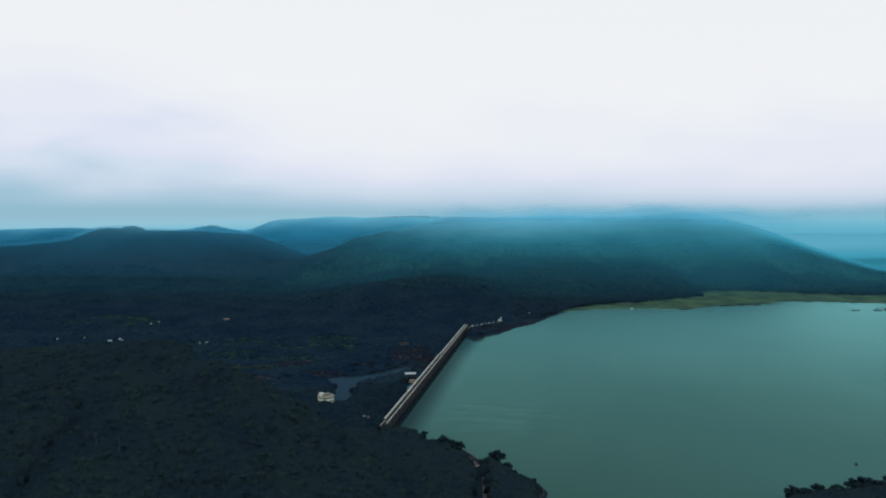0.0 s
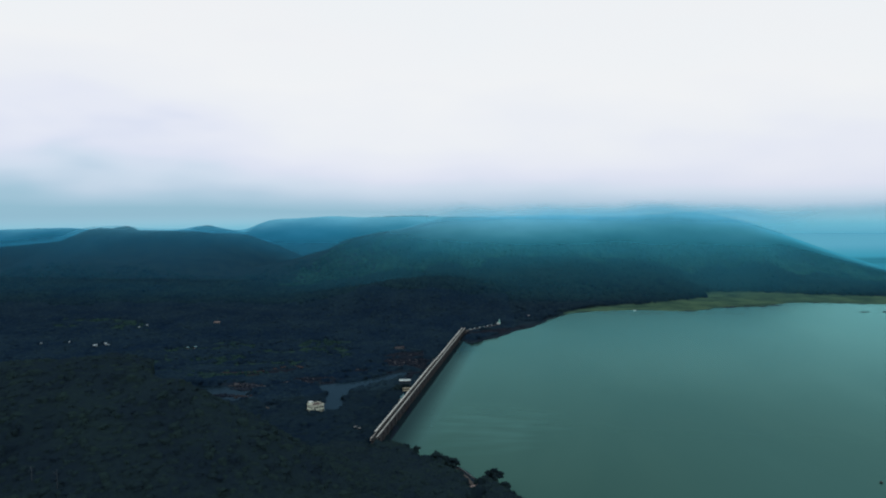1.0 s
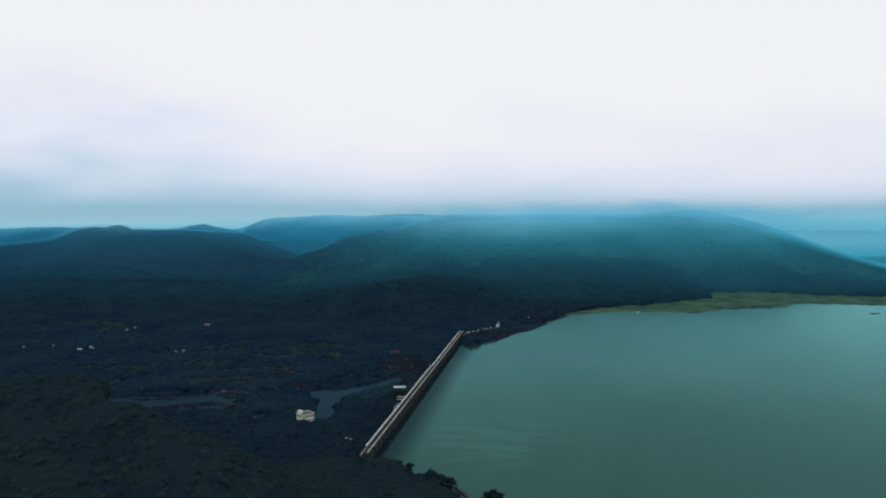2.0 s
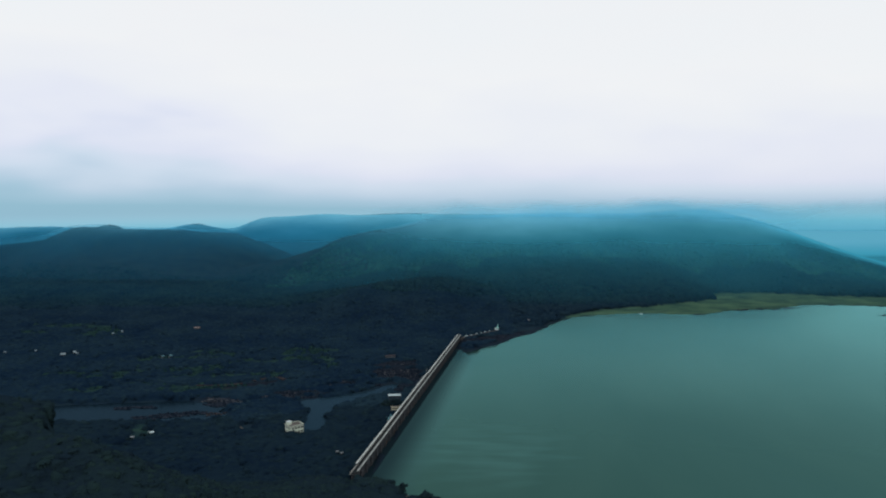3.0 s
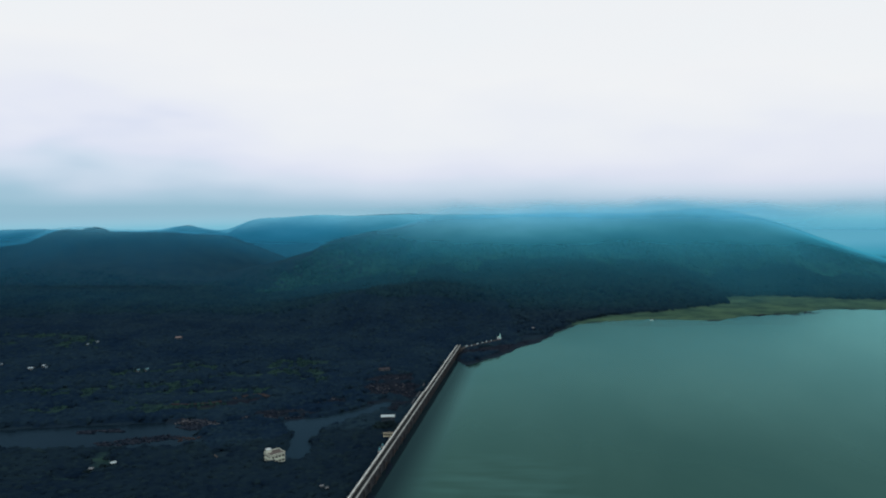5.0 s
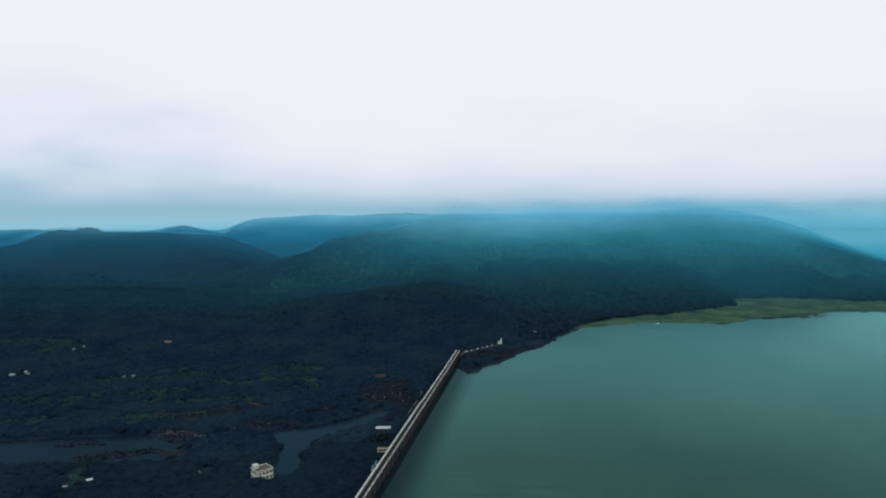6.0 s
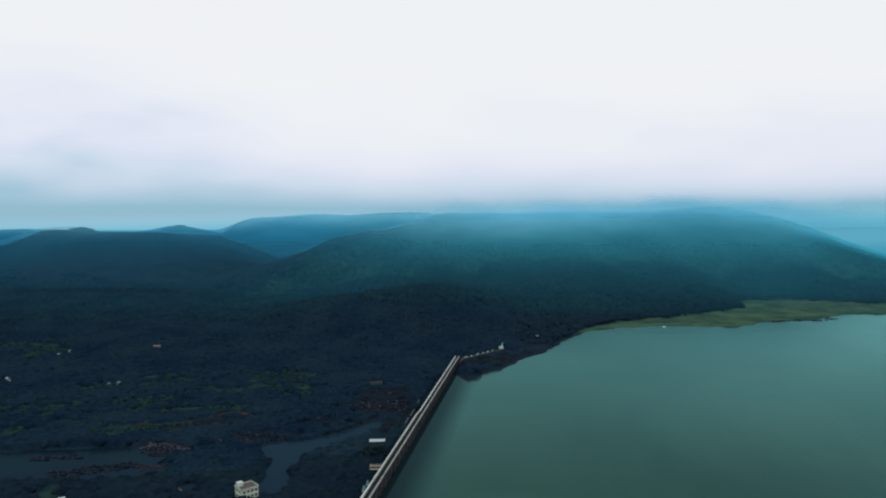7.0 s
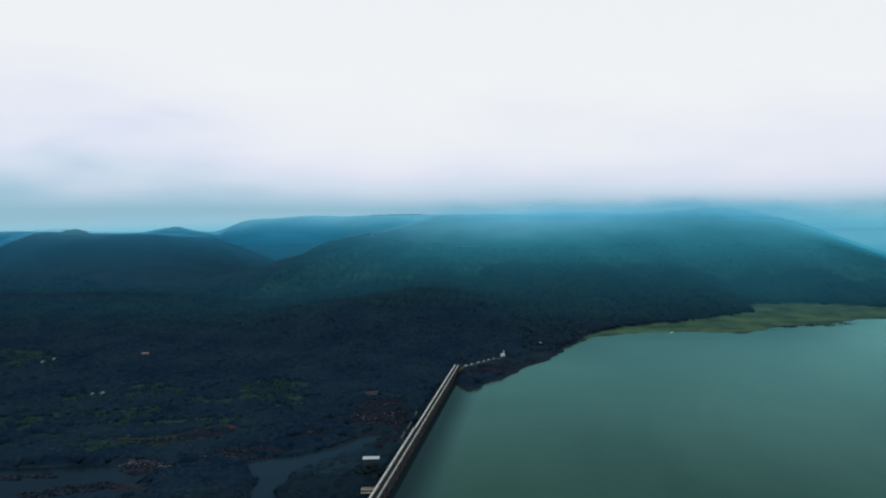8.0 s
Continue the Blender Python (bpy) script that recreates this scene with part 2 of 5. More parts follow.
def water_material(name, deep, pale, rough, tint, shallow=None, gloss=1.0):
    """Murky water: body colour in slow drifting patches under a wind-ruffled, tinted gloss; shallow adds painted paler
    water and a dark dam band.
    """
    m = bpy.data.materials.new(name)
    m.use_nodes = True
    nt = m.node_tree
    nt.nodes.clear()
    N = nt.nodes.new
    out, dif, gl, fr, mixs = N("ShaderNodeOutputMaterial"), N("ShaderNodeBsdfDiffuse"), N("ShaderNodeBsdfGlossy"), N("ShaderNodeFresnel"), N("ShaderNodeMixShader")
    geo, mp, n = N("ShaderNodeNewGeometry"), N("ShaderNodeMapping"), N("ShaderNodeTexNoise")
    mp.inputs["Scale"].default_value = (0.006, 0.0028, 1)
    link(nt, geo.outputs["Position"], mp.inputs[0])
    n.inputs["Scale"].default_value, n.inputs["Detail"].default_value, n.inputs["Distortion"].default_value = 1.0, 4, 0.6
    link(nt, mp.outputs[0], n.inputs["Vector"])
    mx = N("ShaderNodeMix")
    mx.data_type = "RGBA"
    mr = N("ShaderNodeMapRange")
    mr.inputs[1].default_value, mr.inputs[2].default_value = 0.36, 0.66
    link(nt, n.outputs[0], mr.inputs[0])
    link(nt, mr.outputs[0], mx.inputs[0])
    mx.inputs[6].default_value, mx.inputs[7].default_value = (*deep, 1), (*pale, 1)
    body = mx.outputs[2]
    dam_band = None
    if shallow:
        # far water painted paler, standing in for mist and sky it would mirror
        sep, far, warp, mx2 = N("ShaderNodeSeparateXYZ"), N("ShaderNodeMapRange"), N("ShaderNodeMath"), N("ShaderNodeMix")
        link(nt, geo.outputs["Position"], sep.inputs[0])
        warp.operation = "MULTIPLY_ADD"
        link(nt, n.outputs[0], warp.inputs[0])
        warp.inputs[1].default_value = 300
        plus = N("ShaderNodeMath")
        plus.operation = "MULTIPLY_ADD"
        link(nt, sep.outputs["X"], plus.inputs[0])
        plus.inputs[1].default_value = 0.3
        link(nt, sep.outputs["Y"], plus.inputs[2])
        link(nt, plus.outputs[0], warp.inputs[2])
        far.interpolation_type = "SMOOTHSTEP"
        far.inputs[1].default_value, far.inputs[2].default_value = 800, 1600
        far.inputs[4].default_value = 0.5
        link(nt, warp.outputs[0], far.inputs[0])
        mx2.data_type = "RGBA"
        near = N("ShaderNodeMapRange")
        near.interpolation_type = "SMOOTHSTEP"
        for k, v in enumerate((10, 95, 0.26, 0)):
            near.inputs[k + 1].default_value = v
        spot = N("ShaderNodeVectorMath")
        spot.operation = "DISTANCE"
        spot.inputs[1].default_value = (15, 560, 0)
        link(nt, geo.outputs["Position"], spot.inputs[0])
        link(nt, spot.outputs["Value"], near.inputs[0])
        both = N("ShaderNodeMath")
        both.operation = "MAXIMUM"
        # near water paler as well, increasingly so to the east
        near_pale, paling = N("ShaderNodeMapRange"), N("ShaderNodeMath")
        near_pale.interpolation_type = "SMOOTHSTEP"
        for k, v in enumerate((480, 850, 0.42, 0)):
            near_pale.inputs[k + 1].default_value = v
        link(nt, warp.outputs[0], near_pale.inputs[0])
        paling.operation = "ADD"
        link(nt, far.outputs[0], paling.inputs[0])
        eastward, near_paling = N("ShaderNodeMapRange"), N("ShaderNodeMath")
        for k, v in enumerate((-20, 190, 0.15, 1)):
            eastward.inputs[k + 1].default_value = v
        link(nt, sep.outputs["X"], eastward.inputs[0])
        near_paling.operation = "MULTIPLY"
        link(nt, near_pale.outputs[0], near_paling.inputs[0])
        link(nt, eastward.outputs[0], near_paling.inputs[1])
        link(nt, near_paling.outputs[0], paling.inputs[1])
        link(nt, paling.outputs[0], both.inputs[0])
        # drifting pale streaks
        smp, sn, smr, sma = N("ShaderNodeMapping"), N("ShaderNodeTexNoise"), N("ShaderNodeMapRange"), N("ShaderNodeMath")
        smp.inputs["Scale"].default_value = (0.005, 0.017, 1)
        link(nt, geo.outputs["Position"], smp.inputs[0])
        link(nt, smp.outputs[0], sn.inputs["Vector"])
        sn.inputs["Detail"].default_value = 1.5
        for k, v in enumerate((0.3, 0.7, 0.0, 1.1)):
            smr.inputs[k + 1].default_value = v
        link(nt, sn.outputs[0], smr.inputs[0])
        sma.operation = "MULTIPLY"
        link(nt, smr.outputs[0], sma.inputs[0])
        link(nt, near.outputs[0], sma.inputs[1])
        link(nt, sma.outputs[0], both.inputs[1])
        link(nt, both.outputs[0], mx2.inputs[0])
        link(nt, body, mx2.inputs[6])
        mx2.inputs[7].default_value = (*shallow, 1)
        # dark band painted into the water by the dam wall, imitating its reflection
        off, reflection_band, mx3 = N("ShaderNodeMath"), N("ShaderNodeMapRange"), N("ShaderNodeMix")
        off.operation = "MULTIPLY_ADD"
        link(nt, sep.outputs["Y"], off.inputs[0])
        off.inputs[1].default_value = -0.1211
        link(nt, sep.outputs["X"], off.inputs[2])
        reflection_band.interpolation_type = "SMOOTHSTEP"
        for k, v in enumerate((-124, -88, 0.92, 0)):
            reflection_band.inputs[k + 1].default_value = v
        link(nt, off.outputs[0], reflection_band.inputs[0])
        mx3.data_type = "RGBA"
        link(nt, reflection_band.outputs[0], mx3.inputs[0])
        link(nt, mx2.outputs[2], mx3.inputs[6])
        mx3.inputs[7].default_value = (0.011, 0.021, 0.030, 1)
        body = mx3.outputs[2]
        dam_band = reflection_band.outputs[0]
    link(nt, body, dif.inputs["Color"])
    gl.inputs["Color"].default_value = (*tint, 1)
    gl.inputs["Roughness"].default_value = rough
    fr.inputs["IOR"].default_value = 1.33
    w, bt = N("ShaderNodeTexNoise"), N("ShaderNodeBump")
    w.inputs["Scale"].default_value, w.inputs["Detail"].default_value = 0.35, 4
    link(nt, geo.outputs["Position"], w.inputs["Vector"])
    bt.inputs["Strength"].default_value, bt.inputs["Distance"].default_value = 0.13, 0.25
    link(nt, w.outputs[0], bt.inputs["Height"])
    if dam_band:
        # the water lies calmer under the dam wall
        for socket, open_water, calm in ((gl.inputs["Roughness"], rough, 0.02), (bt.inputs["Strength"], 0.13, 0.03)):
            quiet = N("ShaderNodeMapRange")
            quiet.inputs[3].default_value, quiet.inputs[4].default_value = open_water, calm
            link(nt, dam_band, quiet.inputs[0])
            link(nt, quiet.outputs[0], socket)
    for node in (dif, gl, fr):
        link(nt, bt.outputs[0], node.inputs["Normal"])
    share = N("ShaderNodeMath")
    share.operation = "MULTIPLY"
    steep = N("ShaderNodeMath")
    steep.operation = "POWER"
    link(nt, fr.outputs[0], steep.inputs[0])
    steep.inputs[1].default_value = 1.3
    link(nt, steep.outputs[0], share.inputs[0])
    share.inputs[1].default_value = gloss
    if dam_band:
        # gloss lowered in the same band, completing the painted dam reflection
        gloss_drop, sheen = N("ShaderNodeMapRange"), N("ShaderNodeMath")
        for k, v in enumerate((0.3, 0.9, 1.0, 0.3)):
            gloss_drop.inputs[k + 1].default_value = v
        link(nt, dam_band, gloss_drop.inputs[0])
        sheen.operation = "MULTIPLY"
        link(nt, share.outputs[0], sheen.inputs[0])
        link(nt, gloss_drop.outputs[0], sheen.inputs[1])
        share = sheen
    link(nt, share.outputs[0], mixs.inputs[0])
    link(nt, dif.outputs[0], mixs.inputs[1])
    link(nt, gl.outputs[0], mixs.inputs[2])
    link(nt, mixs.outputs[0], out.inputs[0])
    return m


M_LAKE = water_material("green_lake_water", (0.0100, 0.029, 0.0135), (0.034, 0.071, 0.048), 0.27, (0.215, 0.55, 0.56), (0.085, 0.195, 0.18), 2.0)
M_POOL = water_material("tailwater", (0.010, 0.024, 0.036), (0.014, 0.032, 0.046), 0.25, (0.09, 0.19, 0.30))
M_RIVER = water_material("river_water", (0.006, 0.015, 0.024), (0.009, 0.021, 0.032), 0.25, (0.09, 0.18, 0.27))


MIST_BLUE, RIM_DENSE = (0.078, 0.55, 0.75), 0.8


def mist_material(name, rim):
    """Haze painted on a translucent sheet: thin at the foot of the hills, dense towards the cloud base and the
    distance, thinner to the west, torn by noise.
    """
    m = bpy.data.materials.new(name)
    m.use_nodes = True
    nt = m.node_tree
    nt.nodes.clear()
    N = nt.nodes.new

    def math_node(op, a, b, c=None):
        n = N("ShaderNodeMath")
        n.operation = op
        for k, v in enumerate((a, b, c)):
            if v is None:
                continue
            if isinstance(v, (int, float)):
                n.inputs[k].default_value = v
            else:
                link(nt, v, n.inputs[k])
        return n.outputs[0]

    def ramp(value, a, b, lo, hi, kind="SMOOTHSTEP"):
        r = N("ShaderNodeMapRange")
        r.interpolation_type = kind
        for k, v in enumerate((a, b, lo, hi)):
            r.inputs[k + 1].default_value = v
        link(nt, value, r.inputs[0])
        return r.outputs[0]

    out, geo, sep = N("ShaderNodeOutputMaterial"), N("ShaderNodeNewGeometry"), N("ShaderNodeSeparateXYZ")
    link(nt, geo.outputs["Position"], sep.inputs[0])
    mp, n = N("ShaderNodeMapping"), N("ShaderNodeTexNoise")
    mp.inputs["Scale"].default_value = (0.0036, 0.0030, 0.007)
    link(nt, geo.outputs["Position"], mp.inputs[0])
    n.inputs["Scale"].default_value, n.inputs["Detail"].default_value = 1.0, 4
    link(nt, mp.outputs[0], n.inputs["Vector"])
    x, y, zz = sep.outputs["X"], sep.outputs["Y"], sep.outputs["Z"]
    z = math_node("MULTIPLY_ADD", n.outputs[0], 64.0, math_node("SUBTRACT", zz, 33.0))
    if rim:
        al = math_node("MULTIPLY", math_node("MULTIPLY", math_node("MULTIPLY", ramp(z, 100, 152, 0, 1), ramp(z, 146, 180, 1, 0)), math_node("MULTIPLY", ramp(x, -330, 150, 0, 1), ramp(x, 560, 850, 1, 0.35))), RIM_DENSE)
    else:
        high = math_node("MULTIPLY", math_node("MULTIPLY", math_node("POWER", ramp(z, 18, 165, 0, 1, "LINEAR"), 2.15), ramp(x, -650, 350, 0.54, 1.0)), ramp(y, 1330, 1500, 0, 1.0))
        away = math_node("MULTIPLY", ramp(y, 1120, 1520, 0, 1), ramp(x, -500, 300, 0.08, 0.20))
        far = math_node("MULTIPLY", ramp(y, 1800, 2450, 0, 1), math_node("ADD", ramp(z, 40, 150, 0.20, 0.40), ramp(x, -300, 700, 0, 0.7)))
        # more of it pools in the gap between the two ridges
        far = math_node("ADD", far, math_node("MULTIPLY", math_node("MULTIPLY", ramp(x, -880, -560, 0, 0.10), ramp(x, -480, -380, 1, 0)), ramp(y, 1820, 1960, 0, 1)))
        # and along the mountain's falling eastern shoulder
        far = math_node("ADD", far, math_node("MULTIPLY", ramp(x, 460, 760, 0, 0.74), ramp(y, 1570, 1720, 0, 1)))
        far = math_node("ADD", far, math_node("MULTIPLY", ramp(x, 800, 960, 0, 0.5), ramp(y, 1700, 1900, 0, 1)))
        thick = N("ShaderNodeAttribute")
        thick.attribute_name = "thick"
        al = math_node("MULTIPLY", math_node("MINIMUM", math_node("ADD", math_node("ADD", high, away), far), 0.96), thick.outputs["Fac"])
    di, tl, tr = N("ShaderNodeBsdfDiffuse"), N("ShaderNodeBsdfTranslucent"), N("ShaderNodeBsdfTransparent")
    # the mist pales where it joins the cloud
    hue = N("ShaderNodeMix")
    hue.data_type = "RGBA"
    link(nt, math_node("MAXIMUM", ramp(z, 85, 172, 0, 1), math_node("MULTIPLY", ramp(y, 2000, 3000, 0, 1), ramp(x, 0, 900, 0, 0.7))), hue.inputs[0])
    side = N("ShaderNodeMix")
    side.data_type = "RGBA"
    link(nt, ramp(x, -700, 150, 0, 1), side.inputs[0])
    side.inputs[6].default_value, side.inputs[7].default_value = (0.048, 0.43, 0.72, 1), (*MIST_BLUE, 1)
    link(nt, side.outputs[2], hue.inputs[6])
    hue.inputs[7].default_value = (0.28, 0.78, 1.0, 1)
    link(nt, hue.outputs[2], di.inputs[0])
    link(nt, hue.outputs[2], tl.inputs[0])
    half, mix = N("ShaderNodeMixShader"), N("ShaderNodeMixShader")
    link(nt, di.outputs[0], half.inputs[1])
    link(nt, tl.outputs[0], half.inputs[2])
    link(nt, al, mix.inputs[0])
    link(nt, tr.outputs[0], mix.inputs[1])
    half.inputs[0].default_value = 0.5 if rim else 0.2
    link(nt, half.outputs[0], mix.inputs[2])
    link(nt, mix.outputs[0], out.inputs[0])
    return m


# ---- geometry helpers ----
def mesh_object(name, bm, mat, parent=None, label="", smooth=False):
    me = bpy.data.meshes.new(name)
    bm.to_mesh(me)
    bm.free()
    if mat:
        me.materials.append(mat)
    if smooth:
        me.shade_smooth()
    ob = new(name, me)
    if parent:
        ob.parent = parent
    if label:
        ob["label"] = label
    return ob


def part(name, bm, mat, parent, label="", smooth=False):
    return mesh_object(name, bm, mat, parent, label, smooth)


def from_arrays(name, verts, faces, mat, smooth=False):
    """A mesh out of numpy arrays; faces all triangles or all quads."""
    me = bpy.data.meshes.new(name)
    k = faces.shape[1]
    me.vertices.add(len(verts))
    me.vertices.foreach_set("co", np.asarray(verts, np.float32).ravel())
    me.loops.add(faces.size)
    me.loops.foreach_set("vertex_index", faces.astype(np.int32).ravel())
    me.polygons.add(len(faces))
    me.polygons.foreach_set("loop_start", np.arange(0, faces.size, k, dtype=np.int32))
    me.polygons.foreach_set("loop_total", np.full(len(faces), k, np.int32))
    me.update(calc_edges=True)
    me.materials.append(mat)
    if smooth:
        me.shade_smooth()
    return me


def box(bm, x0, x1, y0, y1, z0, z1, m=None, bevel=0.0):
    made = bmesh.ops.create_cube(bm, size=1)["verts"]
    bmesh.ops.scale(bm, verts=made, vec=(x1 - x0, y1 - y0, z1 - z0))
    bmesh.ops.translate(bm, verts=made, vec=((x0 + x1) / 2, (y0 + y1) / 2, (z0 + z1) / 2))
    if m is not None:
        bmesh.ops.transform(bm, matrix=m, verts=made)
    if bevel:
        edges = list({e for v in made for e in v.link_edges})
        bmesh.ops.bevel(bm, geom=edges, offset=bevel, segments=1, affect="EDGES")
    return bm


def cube(*a, m=None, bevel=0.0):
    return box(bmesh.new(), *a, m=m, bevel=bevel)


RNG = np.random.default_rng(5)
LATTICE = RNG.random((256, 256))


def noise2(x, y, scale, octaves=4, seed=0):
    """Smooth value noise, 0 to 1, on arrays."""
    total, amp, norm = 0.0, 1.0, 0.0
    for o in range(octaves):
        u, v = x / scale * 2 ** o + 17.3 * o + seed, y / scale * 2 ** o + 9.1 * o + seed * 1.7
        i, j = np.floor(u).astype(int), np.floor(v).astype(int)
        fu, fv = u - i, v - j
        fu, fv = fu * fu * (3 - 2 * fu), fv * fv * (3 - 2 * fv)
        g = lambda a, b: LATTICE[a % 256, b % 256]
        total = total + amp * ((g(i, j) * (1 - fu) + g(i + 1, j) * fu) * (1 - fv) + (g(i, j + 1) * (1 - fu) + g(i + 1, j + 1) * fu) * fv)
        norm, amp = norm + amp, amp * 0.5
    return total / norm


def near_line(x, y, points):
    """Distance to a polyline and the third coordinate there."""
    best, value = np.full(np.shape(x), 1e9), np.zeros(np.shape(x))
    for (ax, ay, az), (bx, by, bz) in zip(points, points[1:]):
        dx, dy = bx - ax, by - ay
        t = np.clip(((x - ax) * dx + (y - ay) * dy) / (dx * dx + dy * dy), 0, 1)
        d = np.hypot(x - ax - t * dx, y - ay - t * dy)
        closer = d < best
        best, value = np.where(closer, d, best), np.where(closer, az + t * (bz - az), value)
    return best, value


def inside(x, y, ring):
    hit = np.zeros(np.shape(x), bool)
    for (ax, ay), (bx, by) in zip(ring, ring[1:] + ring[:1]):
        if ay != by:
            hit ^= ((ay > y) != (by > y)) & (x < (bx - ax) * (y - ay) / (by - ay) + ax)
    return hit


def ring_distance(x, y, ring):
    """Signed distance to a closed outline; negative inside."""
    d, _ = near_line(x, y, [(*p, 0) for p in ring + ring[:1]])
    return np.where(inside(x, y, ring), -d, d)


# ---- the plan ----
DAM_A, DAM_B, CREST = Vector((-70.5, 512.0, 0)), Vector((-15.5, 966.0, 0)), 7.0
DAM_LEN = (DAM_B - DAM_A).length
DAM_TURN = math.atan2(DAM_B.y - DAM_A.y, DAM_B.x - DAM_A.x)
LAKE = [(-64, 509), (-45, 502), (-31, 485), (-11, 475), (3, 449), (14, 443), (25, 420), (39, 404), (34, 388), (58, 340), (110, 350), (170, 392), (205, 402), (250, 412), (330, 400), (480, 300), (1500, 100),
        (2400, 500), (2300, 1000), (1500, 1120), (900, 1150), (720, 1200), (600, 1238), (530, 1246), (508, 1228), (470, 1205), (400, 1192), (345, 1156), (300, 1163), (254, 1176),
        (190, 1160), (148, 1138), (112, 1085), (97, 1050), (80, 1012), (58, 985), (38, 950), (12, 918), (-6, 892), (-22, 930)]
RIVER_W = [(-900, 640), (-560, 690), (-394, 706), (-340, 700), (-296, 704), (-262, 706), (-228, 714), (-222, 728), (-236, 738), (-234, 752), (-240, 766), (-290, 774), (-376, 764), (-520, 740), (-900, 700)]
RIVER_E = [(-172, 770), (-150, 744), (-146, 712), (-144, 690), (-133, 682), (-130, 696), (-139, 722), (-132, 752), (-118, 772), (-90, 806), (-74, 836), (-84, 838), (-104, 812), (-130, 790)]
RIVER_Z = -22.0
MARSH = [(128, 1110), (148, 1138), (172, 1153), (190, 1160), (254, 1176), (300, 1163), (345, 1156), (400, 1192), (470, 1205), (508, 1228), (530, 1246), (600, 1238), (720, 1200), (900, 1150), (1000, 1180), (800, 1290), (630, 1345),
         (520, 1405), (440, 1397), (420, 1325), (372, 1286), (269, 1232), (204, 1205), (168, 1176), (138, 1140)]
HILLS = [  # ridge lines (x, y, height) and the slope of their sides
    ([(-330, 250, 86), (-200, 300, 98), (-146, 304, 102), (-122, 292, 95), (-116, 345, 68), (-112, 400, 37), (-104, 450, 15), (-94, 500, 0)], 0.72),
    ([(-330, 250, 86), (-420, 120, 95), (-500, -200, 110)], 0.5),
    ([(-1900, 1900, 60), (-1300, 1984, 82), (-1157, 1984, 97), (-1113, 1984, 119), (-1070, 1984, 130), (-1017, 1984, 130), (-990, 1984, 140), (-962, 1984, 125), (-901, 1984, 122), (-804, 1984, 118), (-713, 1984, 113), (-640, 1984, 106), (-574, 1984, 80), (-482, 1984, 42), (-420, 2000, 25)], 0.30),
    ([(-2300, 2480, 110), (-1776, 2500, 116), (-1640, 2500, 118), (-1590, 2500, 122), (-1543, 2500, 135), (-1500, 2500, 124), (-1444, 2500, 121), (-1350, 2500, 112), (-1110, 2500, 108), (-1024, 2500, 112), (-952, 2500, 129), (-905, 2500, 113), (-816, 2500, 94), (-760, 2500, 70)], 0.34),
    ([(-900, 2700, 80), (-850, 2700, 108), (-801, 2700, 130), (-763, 2700, 140), (-577, 2700, 147), (-239, 2700, 150), (126, 2700, 140), (600, 2700, 90), (900, 2700, 50), (1100, 2700, 20)], 0.32),
    ([(-662, 1740, -15), (-545, 1740, 32), (-429, 1740, 55), (-356, 1740, 75), (-305, 1740, 99), (-230, 1740, 114), (-177, 1740, 122), (-69, 1740, 146), (88, 1740, 147), (230, 1740, 150), (300, 1740, 145), (371, 1740, 146), (440, 1740, 150), (500, 1740, 158), (540, 1740, 157), (575, 1740, 148), (615, 1740, 133), (723, 1740, 92), (860, 1740, 46), (985, 1740, 5)], 0.33),
    ([(-299, 1290, 4), (-235, 1290, 20), (-150, 1290, 35), (-77, 1290, 39), (-4, 1290, 29), (58, 1290, 12)], 0.34),
    ([(330, 1400, 15), (420, 1490, 55), (450, 1600, 108), (450, 1720, 155)], 0.40),
    ([(660, 1420, 12), (670, 1540, 56), (620, 1700, 128)], 0.40),
    ([(120, 1330, 20), (170, 1450, 62), (200, 1600, 118)], 0.40),
    ([(-40, 1430, 40), (-20, 1560, 90), (-60, 1720, 150)], 0.40),
]


